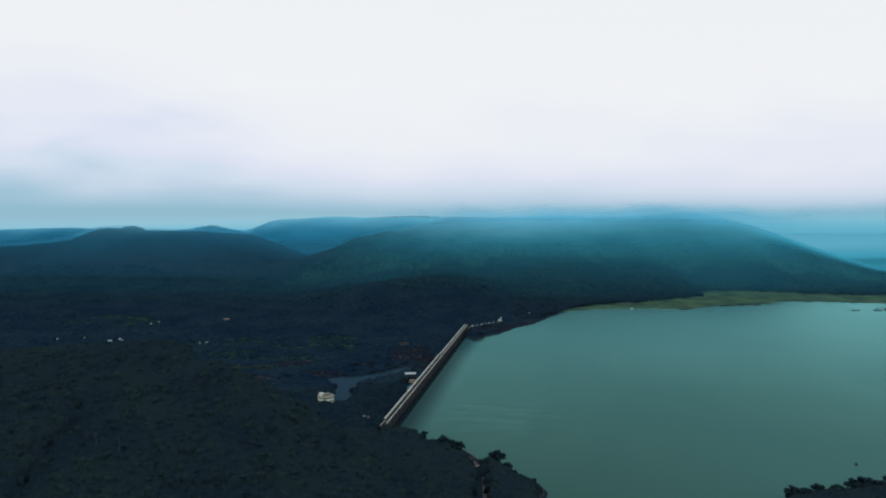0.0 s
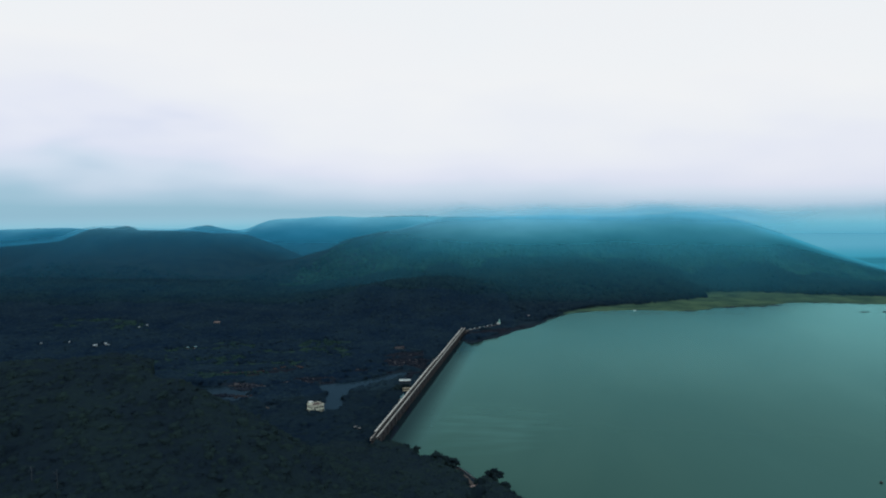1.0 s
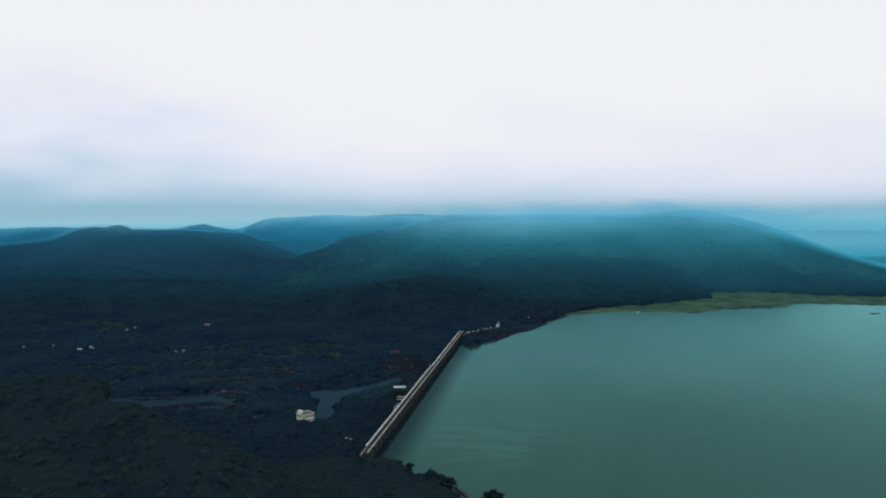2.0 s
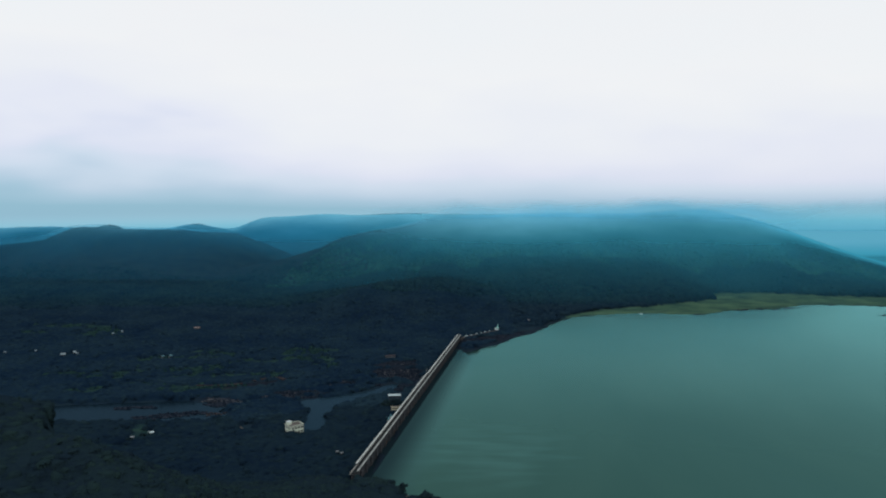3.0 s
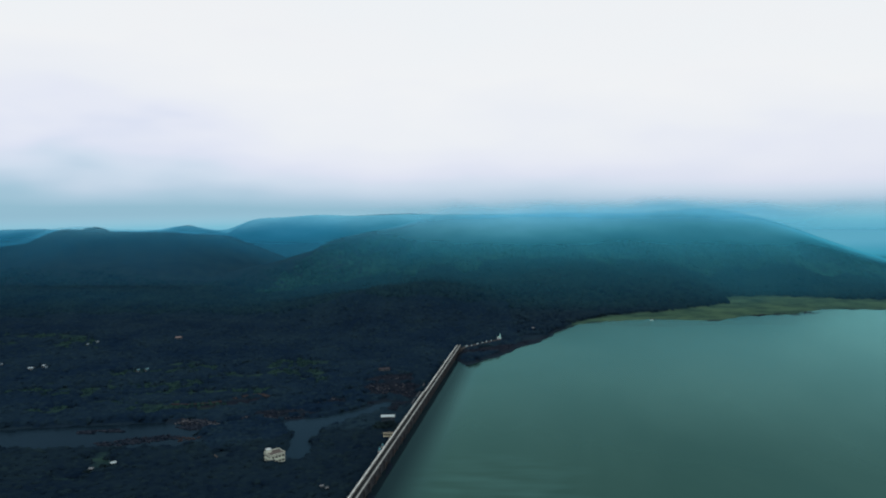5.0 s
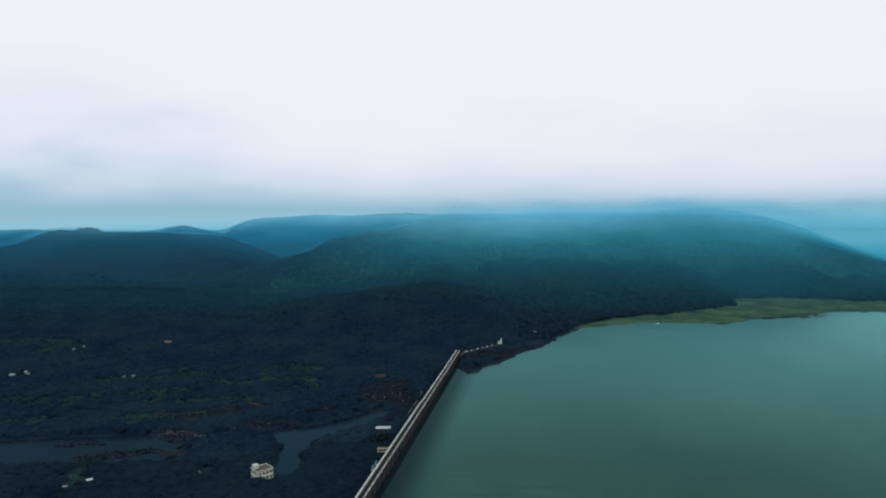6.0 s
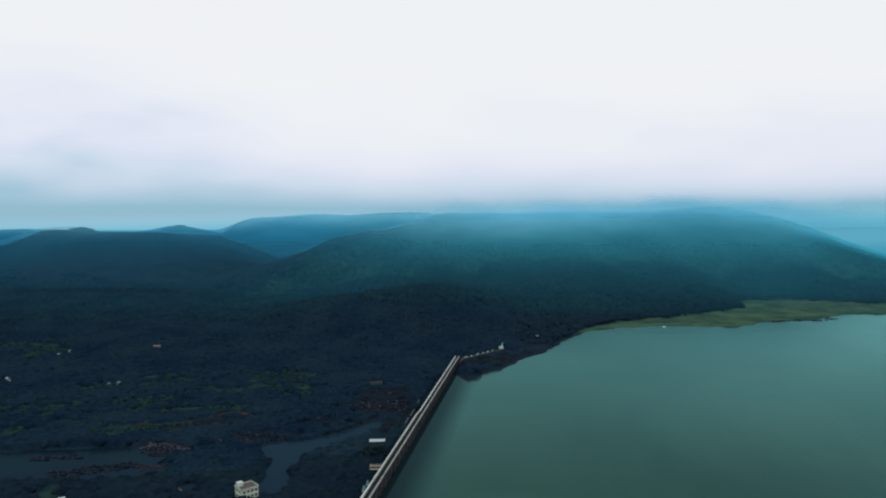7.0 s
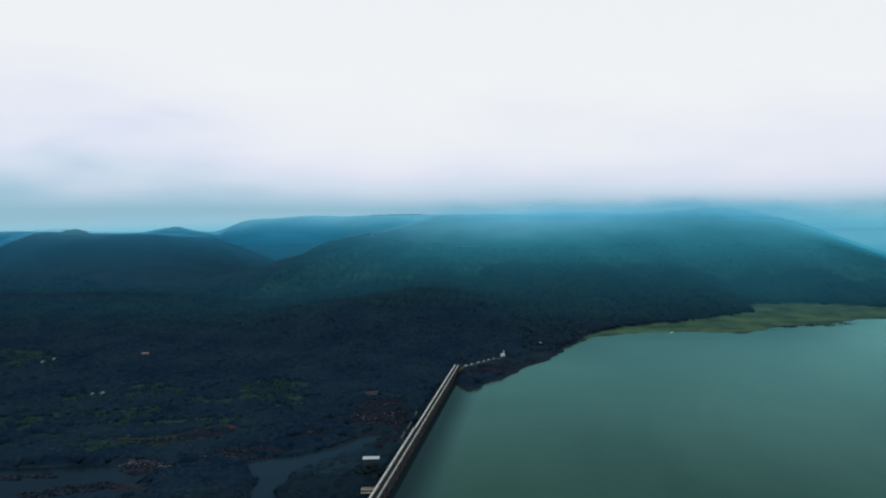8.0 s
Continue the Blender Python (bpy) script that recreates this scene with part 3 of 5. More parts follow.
def height(x, y):
    """The lie of the land."""
    x, y = np.asarray(x, float), np.asarray(y, float)
    ground = -21 + 0.055 * np.clip(y - 880, 0, 500) + 0.02 * np.clip(-x - 350, 0, 1500) + 8 * (noise2(x, y, 160, 3) - 0.5)
    u = (x - DAM_A.x) * math.cos(DAM_TURN) + (y - DAM_A.y) * math.sin(DAM_TURN)
    w = -(x - DAM_A.x) * math.sin(DAM_TURN) + (y - DAM_A.y) * math.cos(DAM_TURN)
    east = np.clip((10 + 0.1 * np.clip(u - DAM_LEN, 0, 300) - w) / (14 + 0.25 * np.clip(u - DAM_LEN, 0, 400)), 0, 1)
    ground = ground * (1 - east) + np.maximum(ground, 3) * east
    land = ground
    for line, slope in HILLS:
        d, top = near_line(x, y, line)
        top = top + np.where(y > 1450, 0.0, 1.8)
        r = 30.0
        h = top - slope * (np.sqrt(d * d + r * r) - r) * (0.82 + 0.36 * noise2(x, y, 140, 3, 3))
        k = 9.0
        mix = np.clip(0.5 + 0.5 * (h - land) / k, 0, 1)
        land = land * (1 - mix) + h * mix + k * mix * (1 - mix)
    above = np.clip((land - ground) / 40, 0, 1)
    land = land + above * 10 * (noise2(x, y, 110, 4, 8) - 0.5)
    # gullies run down the far mountain sides
    flank = np.clip((y - 1300) / 150, 0, 1) * np.clip((1725 - y) / 120, 0, 1) * above
    land = land - flank * 21 * (1 - np.abs(2 * noise2(x + 0.25 * y, y * 0.4, 95, 3, 15) - 1)) ** 3
    # lake basin, river bed, marsh
    dl = ring_distance(x, y, LAKE) + np.where((y > 900) & (x > 12), 13.0, 0.0) * (noise2(x, y, 14, 3, 12) - 0.5)
    land = np.where(dl < 0, np.maximum(-8, dl * 0.3), np.minimum(land, 0.3 + dl * np.where(y < 700, 0.45 + 0.0022 * np.abs(dl), 0.5)))
    dm = ring_distance(x, y, MARSH)
    land = np.where((dm < 0) & (dl > 0), 0.25 + 1.2 * noise2(x, y, 25, 3) * np.clip(dl / 15, 0, 1), np.where(y > 1000, np.minimum(land, 1.5 + np.maximum(dm, 0) * 0.42), land))
    for ring in (RIVER_W, RIVER_E):
        dr = ring_distance(x, y, ring)
        land = np.where(dr < 0, RIVER_Z - 1.2, np.where(dr < 25, np.minimum(land, RIVER_Z + 0.4 + dr * 0.35), land))
    return land


# ---- ground and water ----
def axis(parts):
    return np.unique(np.concatenate([np.arange(a, b, s) for a, b, s in parts]))


def ground():
    xs = axis([(-4700, -1500, 80), (-1500, -560, 20), (-560, 720, 6), (720, 1500, 20), (1500, 4701, 80)])
    ys = axis([(-1200, 40, 40), (40, 1450, 6), (1450, 2200, 15), (2200, 3200, 40), (3200, 4701, 100)])
    X, Y = np.meshgrid(xs, ys)
    Z = height(X, Y)
    nx, ny = len(xs), len(ys)
    i = np.arange(nx * ny).reshape(ny, nx)
    quads = np.stack([i[:-1, :-1], i[:-1, 1:], i[1:, 1:], i[1:, :-1]], -1).reshape(-1, 4)
    me = from_arrays("ground", np.stack([X, Y, Z], -1).reshape(-1, 3), quads, M_GROUND, True)
    field, bare, marsh = covers(X.ravel(), Y.ravel())
    col = me.color_attributes.new("cover", "FLOAT_COLOR", "POINT")
    col.data.foreach_set("color", np.stack([field, bare, marsh, np.ones_like(bare)], -1).astype(np.float32).ravel())
    return tagged(new("ground", me), "wooded valley floor and hills with small green fields", "ground", kind="structure")


FIELDS = [[(-330, 1000), (-170, 1000), (-150, 900), (-260, 880), (-390, 900), (-420, 960)], [(-480, 860), (-360, 855), (-300, 870), (-380, 900), (-500, 900)], [(-310, 985), (-240, 935), (-206, 880), (-212, 858), (-290, 850), (-340, 900), (-370, 985)], [(-420, 800), (-330, 795), (-255, 800), (-230, 830), (-320, 838), (-420, 845)],
          [(-290, 690), (-240, 668), (-255, 630), (-310, 640)], [(-640, 1060), (-480, 1050), (-520, 1120), (-660, 1130)]]
BARE = [[(-300, 822), (-262, 832), (-206, 862), (-196, 842), (-250, 812), (-280, 806)], [(-275, 778), (-240, 782), (-200, 790), (-228, 764), (-262, 764)],
        [(-210, 800), (-150, 840), (-100, 930), (-60, 945), (-56, 830), (-74, 800), (-84, 840), (-130, 800), (-172, 780)], [(-6, 905), (-16, 960), (30, 985), (70, 1012), (36, 955), (8, 925)]]


def covers(x, y):
    edge = 26 * (noise2(x, y, 22, 3, 5) - 0.5)
    soft = lambda ring: np.clip(0.5 - (ring_distance(x, y, ring) + edge) / 6, 0, 1)
    strips = np.clip((noise2(x * 0.45, y, 20, 3, 9) - 0.43) * 9, 0, 1)
    field = np.max([soft(r) for r in FIELDS], 0) * strips
    bare = np.max([soft(r) for r in BARE], 0) * np.clip((noise2(x * 0.5, y, 20, 3, 4) - 0.34) * 8, 0.15, 1)
    shore = ring_distance(x, y, LAKE)
    bare = np.maximum(bare, np.where((x < 130) & (y > 500), np.clip(1 - np.abs(shore - 2) / 5, 0, 1), 0) * 0.7)
    marsh = np.clip(0.5 - (ring_distance(x, y, MARSH) + edge * 0.3) / 5, 0, 1)
    return field, bare, marsh


def flat_water(name, ring, z, mat, label):
    bm = bmesh.new()
    bm.faces.new([bm.verts.new((x, y, z)) for x, y in ring])
    bmesh.ops.triangulate(bm, faces=bm.faces)
    bmesh.ops.recalc_face_normals(bm, faces=bm.faces)
    if sum(f.normal.z for f in bm.faces) < 0:
        bmesh.ops.reverse_faces(bm, faces=bm.faces)
    return tagged(mesh_object(name, bm, mat), label, "water", kind="structure")


ground()
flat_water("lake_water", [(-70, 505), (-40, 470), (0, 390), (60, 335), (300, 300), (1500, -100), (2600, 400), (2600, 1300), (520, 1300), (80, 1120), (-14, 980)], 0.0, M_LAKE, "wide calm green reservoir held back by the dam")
flat_water("river_water", [(x - 2, y) for x, y in RIVER_W], RIVER_Z, M_RIVER, "still grey-blue river pool among rocks")
flat_water("river_water", [(-180, 775), (-155, 744), (-150, 680), (-125, 676), (-125, 740), (-66, 842), (-90, 850), (-135, 800)], RIVER_Z + 0.1, M_POOL, "pale blue tailwater pool below the dam")


# ---- the dam ----
def dam():
    base = new("dam")
    base.matrix_basis = Matrix.Translation(DAM_A) @ Matrix.Rotation(DAM_TURN, 4, "Z")
    L = DAM_LEN
    # x runs along the dam, +y is downstream (the valley), -y the lake
    bm = bmesh.new()
    profile = [(-1.5, -12), (-1.5, CREST - 1.2), (2.2, CREST - 1.2), (2.2, CREST - 5), (15, -24), (15, -30), (-1.5, -30)]
    ends = [[bm.verts.new((x, y, z)) for y, z in profile] for x in (-2, L + 6)]
    for a, b, c, d in zip(ends[0], ends[0][1:] + ends[0][:1], ends[1][1:] + ends[1][:1], ends[1]):
        bm.faces.new((a, b, c, d))
    bm.faces.new(ends[0])
    bm.faces.new(ends[1])
    bmesh.ops.recalc_face_normals(bm, faces=bm.faces)
    part("body", bm, M_STONE, base, "dark weathered masonry dam body")
    part("deck", cube(-1, L + 6, -1.8, 2.5, CREST - 1.196, CREST - 0.6, bevel=0.08), M_STONE, base, "stone deck slab")
    part("roadway", cube(-1, L + 6, -1.15, 1.85, CREST - 0.598, CREST - 0.5), M_ROAD, base, "grey worn asphalt road along the crest")
    n = 38
    step = L / n
    panel = cube(-step / 2 + 0.12, step / 2 - 0.12, -0.15, 0.15, 0, 1.0, bevel=0.04)
    box(panel, -step / 2 + 0.3, step / 2 - 0.3, -0.24, 0.24, 1.0, 1.1)
    wall = bpy.data.meshes.new("parapet_panel")
    panel.to_mesh(wall)
    panel.free()
    wall.materials.append(M_PARAPET)
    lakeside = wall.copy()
    lakeside.materials[0] = M_PARAPET_LAKE
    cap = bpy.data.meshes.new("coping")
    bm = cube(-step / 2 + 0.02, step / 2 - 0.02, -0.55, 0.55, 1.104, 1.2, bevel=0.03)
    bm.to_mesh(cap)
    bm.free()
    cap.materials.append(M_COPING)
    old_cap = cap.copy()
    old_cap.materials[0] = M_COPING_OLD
    bm = cube(-0.55, 0.55, -1.0, 0, -10, 4.6, bevel=0.12)
    box(bm, -0.8, 0.8, -1.3, 0.1, 4.6, 5.6, bevel=0.1)
    pier = bpy.data.meshes.new("pier")
    bm.to_mesh(pier)
    bm.free()
    pier.materials.append(M_PIER)
    gate = bpy.data.meshes.new("sluice_gate")
    bm = cube(-1.6, 1.6, -0.25, 0.0, -6, 2.2, bevel=0.05)
    for z in (-3.5, -1.2, 1.0):
        box(bm, -1.6, 1.6, -0.4, -0.248, z, z + 0.25)
    bm.to_mesh(gate)
    bm.free()
    gate.materials.append(M_RUST)
    for i in range(n):
        x = (i + 0.5) * step
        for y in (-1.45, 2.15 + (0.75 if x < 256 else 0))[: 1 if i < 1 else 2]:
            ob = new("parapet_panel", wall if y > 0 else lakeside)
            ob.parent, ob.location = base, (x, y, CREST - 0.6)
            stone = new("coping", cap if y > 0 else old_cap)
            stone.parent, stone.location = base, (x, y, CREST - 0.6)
        ob = new("pier", pier)
        ob.parent, ob.location = base, (x, -1.496, 0)
        if i % 2 and 3 < i < 34:
            ob = new("sluice_gate", gate)
            ob.parent, ob.location = base, (x + step / 2, -1.497, 0)
    part("footway", cube(-1, 256, 2.504, 3.2, CREST - 1.9, CREST - 0.62, bevel=0.06), M_CONCRETE, base, "narrow concrete footway widening the crest")
    return tagged(base, "long straight masonry dam with a road on its crest", "dam")


dam()


# ---- woods ----
def icosphere(level):
    bm = bmesh.new()
    bmesh.ops.create_icosphere(bm, subdivisions=level, radius=1)
    v = np.array([p.co[:] for p in bm.verts])
    f = np.array([[p.index for p in q.verts] for q in bm.faces])
    bm.free()
    return v, f


ICO1, ICO2 = icosphere(1), icosphere(2)


def clumps(name, xyz, radius, mat, ico, squash=0.8, rough=0.32, seed=1, smooth=False, skirt=1.0, drop=4.0):
    """Many ragged leaf clumps joined in one mesh; a skirt widens their feet."""
    rng = np.random.default_rng(seed)
    v, f = ico
    n = len(xyz)
    a = rng.random(n) * 6.283
    c, s = np.cos(a), np.sin(a)
    shape = np.repeat(v[None], n, 0) * (1 + rough * (rng.random((n, len(v), 1)) * 2 - 1))
    if skirt > 1:
        shape[:, v[:, 2] < -0.1] *= (skirt, skirt, drop)
    tilt = (rng.random((n, 1)) - 0.5) * 0.5
    x = shape[..., 0] * c[:, None] - shape[..., 1] * s[:, None]
    y = shape[..., 0] * s[:, None] + shape[..., 1] * c[:, None]
    z = shape[..., 2] * squash + tilt * x
    out = np.stack([x, y, z], -1) * np.asarray(radius)[:, None, None] + np.asarray(xyz)[:, None, :]
    faces = (f[None] + (np.arange(n) * len(v))[:, None, None]).reshape(-1, 3)
    return from_arrays(name, out.reshape(-1, 3), faces, mat, smooth)


def wooded(x, y):
    """Where trees stand."""
    field, bare, marsh = covers(x, y)
    # hedges and scrub break up the fields
    scrub = (noise2(x, y, 11, 2, 33) > 0.67) | ((x * 0.9 + y * 0.35 + 14 * noise2(x, y, 40, 2, 7)) % 41 < 2.0)
    ok = (ring_distance(x, y, LAKE) > 3) & ((field < 0.2) | scrub) & (bare < 0.3) & (marsh < 0.2)
    for ring in (RIVER_W, RIVER_E):
        ok &= ring_distance(x, y, ring) > 4
    u = (x - DAM_A.x) * math.cos(DAM_TURN) + (y - DAM_A.y) * math.sin(DAM_TURN)
    w = -(x - DAM_A.x) * math.sin(DAM_TURN) + (y - DAM_A.y) * math.cos(DAM_TURN)
    ok &= ~((u > 5) & (u < DAM_LEN + 10) & (w > -9) & (w < 24))
    for cx, cy, r in CLEAR:
        ok &= np.hypot(x - cx, y - cy) > r
    return ok


CLEAR = [(-151, 680, 10), (-72, 757, 11), (-62, 663, 9), (-105, 630, 3), (-101, 627, 3), (-85, 534, 4), (-85, 528, 4), (-2, 428, 6), (-2, 410, 5), (-1, 396, 5), (-2, 440, 5),
         (-518, 959, 7), (-510, 969, 6), (-502, 963, 5), (-593, 957, 6), (-561, 970, 5), (-509, 1067, 5), (-503, 1080, 5),
         (-403, 1104, 7), (-384, 954, 8), (-269, 665, 7), (-279, 655, 7), (-100, 944, 9), (33, 1026, 9), (35, 1012, 11), (10, 993, 12), (-4, 978, 11), (22, 1003, 11), (80, 1088, 5), (80, 1078, 5),
         (-290, 825, 5), (-280, 825, 5), (-270, 827, 5), (-260, 829, 5), (-250, 836, 5), (-240, 846, 6), (-230, 856, 6), (-222, 861, 6), (-212, 859, 6), (-206, 853, 6), (-236, 764, 5), (-226, 765, 5), (-218, 769, 5), (-210, 774, 5), (-200, 779, 5), (-189, 784, 5), (-178, 780, 5), (-252, 714, 5), (-241, 711, 5), (-233, 717, 5), (-12, 462, 8), (-6, 454, 8), (-2, 446, 7), (-36, 482, 6), (-55, 860, 12), (-53, 890, 10), (-58, 830, 10), (-205, 705, 8), (-195, 690, 8), (0, 372, 7), (-1, 384, 6), (2, 400, 6), (1, 415, 5), (1, 430, 5), (-6, 450, 5), (2, 388, 5)]


def scatter(x0, x1, y0, y1, step, seed, keep=None):
    rng = np.random.default_rng(seed)
    gx, gy = np.meshgrid(np.arange(x0, x1, step), np.arange(y0, y1, step))
    x = gx.ravel() + (rng.random(gx.size) - 0.5) * step * 0.95
    y = gy.ravel() + (rng.random(gx.size) - 0.5) * step * 0.95
    ok = wooded(x, y)
    if keep is not None:
        ok &= keep(x, y)
    return x[ok], y[ok], rng


def undergrowth(area, top, mat, where):
    """Canopy sheet added between the crowns to keep their gaps from going black, open where no trees stand."""
    x0, x1, y0, y1, step = area
    X, Y = np.meshgrid(np.arange(x0, x1, step), np.arange(y0, y1, step))
    rng = np.random.default_rng(90)
    X, Y = X + (rng.random(X.shape) - 0.5) * step * 0.6, Y + (rng.random(X.shape) - 0.5) * step * 0.6
    Z = top(X, Y) + (rng.random(X.shape) - 0.5) * step * 0.3
    ok = wooded(X, Y) & where(X, Y)
    Z = np.where(ok, Z, height(X, Y) - 0.5)
    i = np.arange(X.size).reshape(X.shape)
    q = np.stack([i[:-1, :-1], i[:-1, 1:], i[1:, 1:], i[1:, :-1]], -1).reshape(-1, 4)
    q = q[ok.ravel()[q].any(1)]
    return tagged(new("undergrowth", from_arrays("undergrowth", np.stack([X, Y, Z], -1).reshape(-1, 3), q, mat, True)), "dark green canopy sheet filling the gaps between the forest crowns", "undergrowth", kind="stuff")


def woods(name, x, y, rng, size, crown, swell, mat, label, seed, tall=0.0, drop=4.0, sheet=None, where=None):
    """Leaf masses of one forest: crowns of that width swell out of a closed canopy, each mass ragged."""
    n = len(x)
    rise = swell * (1.6 * (noise2(x, y, crown, 2, seed + 20) - 0.2) + 0.5 * (noise2(x, y, crown * 4, 2, seed + 40) - 0.5))
    z = height(x, y) + tall * np.clip((ring_distance(x, y, LAKE) - 2) / 6, 0.3, 1) + np.maximum(rise, 0) + size * 0.3 * (rng.random(n) - 0.4)
    r = size * (0.55 + 0.75 * rng.random(n) ** 1.6)
    if sheet:
        undergrowth(sheet, lambda a, b: 0.36 * size + height(a, b) + tall * np.clip((ring_distance(a, b, LAKE) - 2) / 6, 0.3, 1) + np.maximum(swell * (1.6 * (noise2(a, b, crown, 2, seed + 20) - 0.2) + 0.5 * (noise2(a, b, crown * 4, 2, seed + 40) - 0.5)), 0), mat, where)
    me = clumps(name, np.stack([x, y, z], -1), r, mat, ICO1, 0.55, 0.5, seed, False, 1.3, drop)
    return tagged(new(name, me), label, "trees", kind="stuff")


ahead = lambda x, y: np.abs(x) < np.where(y > 1000, 0.76, 0.67) * y + 50
belt = lambda x, y, line: y < line + 130 * (noise2(x, y, 90, 3, 77) - 0.5)
x, y, rng = scatter(-420, 420, 90, 560, 2.2, 11, ahead)
woods("hill_trees", x, y, rng, 1.7, 7, 1.8, M_FOLIAGE, "dense dark green broadleaf forest on the near hill", 1, 3.6, 8.0, (-420, 420, 90, 560, 2.6), ahead)
beside = lambda x, y: ~((np.abs(x) < 0.67 * y + 40) & (y > 98))
x, y, rng = scatter(-620, 520, -200, 560, 7.4, 15, beside)
woods("slope_trees", x, y, rng, 4.8, 14, 3, M_FOLIAGE, "dense dark green forest on the slopes above the lake", 5, sheet=(-620, 520, -200, 560, 5.5), where=beside)
floor_wood = lambda x, y: ahead(x, y) & belt(x, y, 1250) & ~belt(x, y, 745)
river_wood = lambda x, y: ahead(x, y) & belt(x, y, 745)
x, y, rng = scatter(-900, 60, 670, 1320, 4.2, 12, floor_wood)
woods("valley_trees", x, y, rng, 3.0, 10, 2.6, M_VALLEY, "dark green trees scattered over the valley floor", 2, sheet=(-900, 60, 670, 1320, 3.6), where=floor_wood)
# nearer valley woods take the darker colour that paints in less haze
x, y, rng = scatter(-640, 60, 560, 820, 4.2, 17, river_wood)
woods("near_valley_trees", x, y, rng, 3.0, 10, 2.6, M_NEAR_VALLEY, "valley trees by the river below the dam, coloured darker for thinner haze", 2, sheet=(-640, 60, 560, 820, 3.6), where=river_wood)
rng = np.random.default_rng(18)
x, y = rng.uniform(-660, -140, 26000), rng.uniform(780, 1140, 26000)
ok = (covers(x, y)[0] > 0.25) & (noise2(x * 0.5, y, 14, 3, 21) > 0.50)
woods("field_scrub", x[ok], y[ok], rng, 1.7, 8, 0.8, M_SCRUB, "low pale green bushes and crops in the valley fields", 8)
x, y, rng = scatter(-1200, 1100, 1190, 1550, 5.2, 13, lambda x, y: ahead(x, y) & (~belt(x, y, 1250) | (x > 60) & (y > 1250)) & belt(x, y, 1480))
woods("foothill_trees", x, y, rng, 4.4, 15, 4, M_MID, "misty forest at the foot of the far mountains", 3)
x, y, rng = scatter(-1600, 1500, 1410, 2060, 8.4, 16, lambda x, y: ahead(x, y) & (~belt(x, y, 1480) | (np.abs(x - 50) > 1050)))
west = x < -400 + 300 * (noise2(x, y, 120, 3, 55) - 0.5)
for side, mat, label in ((~west, M_HILL, "misty forest covering the far mountain sides"), (west, M_MID, "dark misty forest below the western ridge")):
    woods("mountain_trees", x[side], y[side], rng, 6.0, 26, 3.5, mat, label, 6, -4.6 * np.clip((y[side] - 1500) / 240, 0, 1) - 3.0 * np.clip((y[side] - 1670) / 40, 0, 1))
x, y, rng = scatter(60, 900, 1050, 1250, 4.4, 14, ahead)
woods("shore_trees", x, y, rng, 3.3, 10, 3, M_VALLEY, "dark trees behind the marshy far shore", 4)


# ---- buildings ----
def thing(name, x, y, z, turn, label, category, group=""):
    ob = new(name)
    ob.matrix_basis = pose(x, y, z, 0, 0, turn)
    return tagged(ob, label, category, group)


def window(parent, x0, x1, z0, z1, y, frame_mat, side=-1):
    """A framed window in a wall that faces -y (side -1) or +y."""
    bm = bmesh.new()
    f = 0.12
    for a in ((x0 - f, x1 + f, z1, z1 + f), (x0 - f, x1 + f, z0 - f, z0), (x0 - f, x0, z0, z1), (x1, x1 + f, z0, z1)):
        box(bm, a[0], a[1], min(y, y + side * 0.12), max(y, y + side * 0.12), a[2], a[3])
    w = part("window", bm, frame_mat, parent)
    part("pane", cube(x0, x1, min(y, y + side * 0.03), max(y, y + side * 0.03), z0, z1), M_DARK, w, "dark unlit pane")
    return w


def window_x(parent, y0, y1, z0, z1, x, frame_mat, side=-1):
    """The same in a wall that faces -x or +x."""
    bm = bmesh.new()
    f = 0.12
    for a in ((y0 - f, y1 + f, z1, z1 + f), (y0 - f, y1 + f, z0 - f, z0), (y0 - f, y0, z0, z1), (y1, y1 + f, z0, z1)):
        box(bm, min(x, x + side * 0.12), max(x, x + side * 0.12), a[0], a[1], a[2], a[3])
    w = part("window", bm, frame_mat, parent)
    part("pane", cube(min(x, x + side * 0.03), max(x, x + side * 0.03), y0, y1, z0, z1), M_DARK, w, "dark unlit pane")
    return w


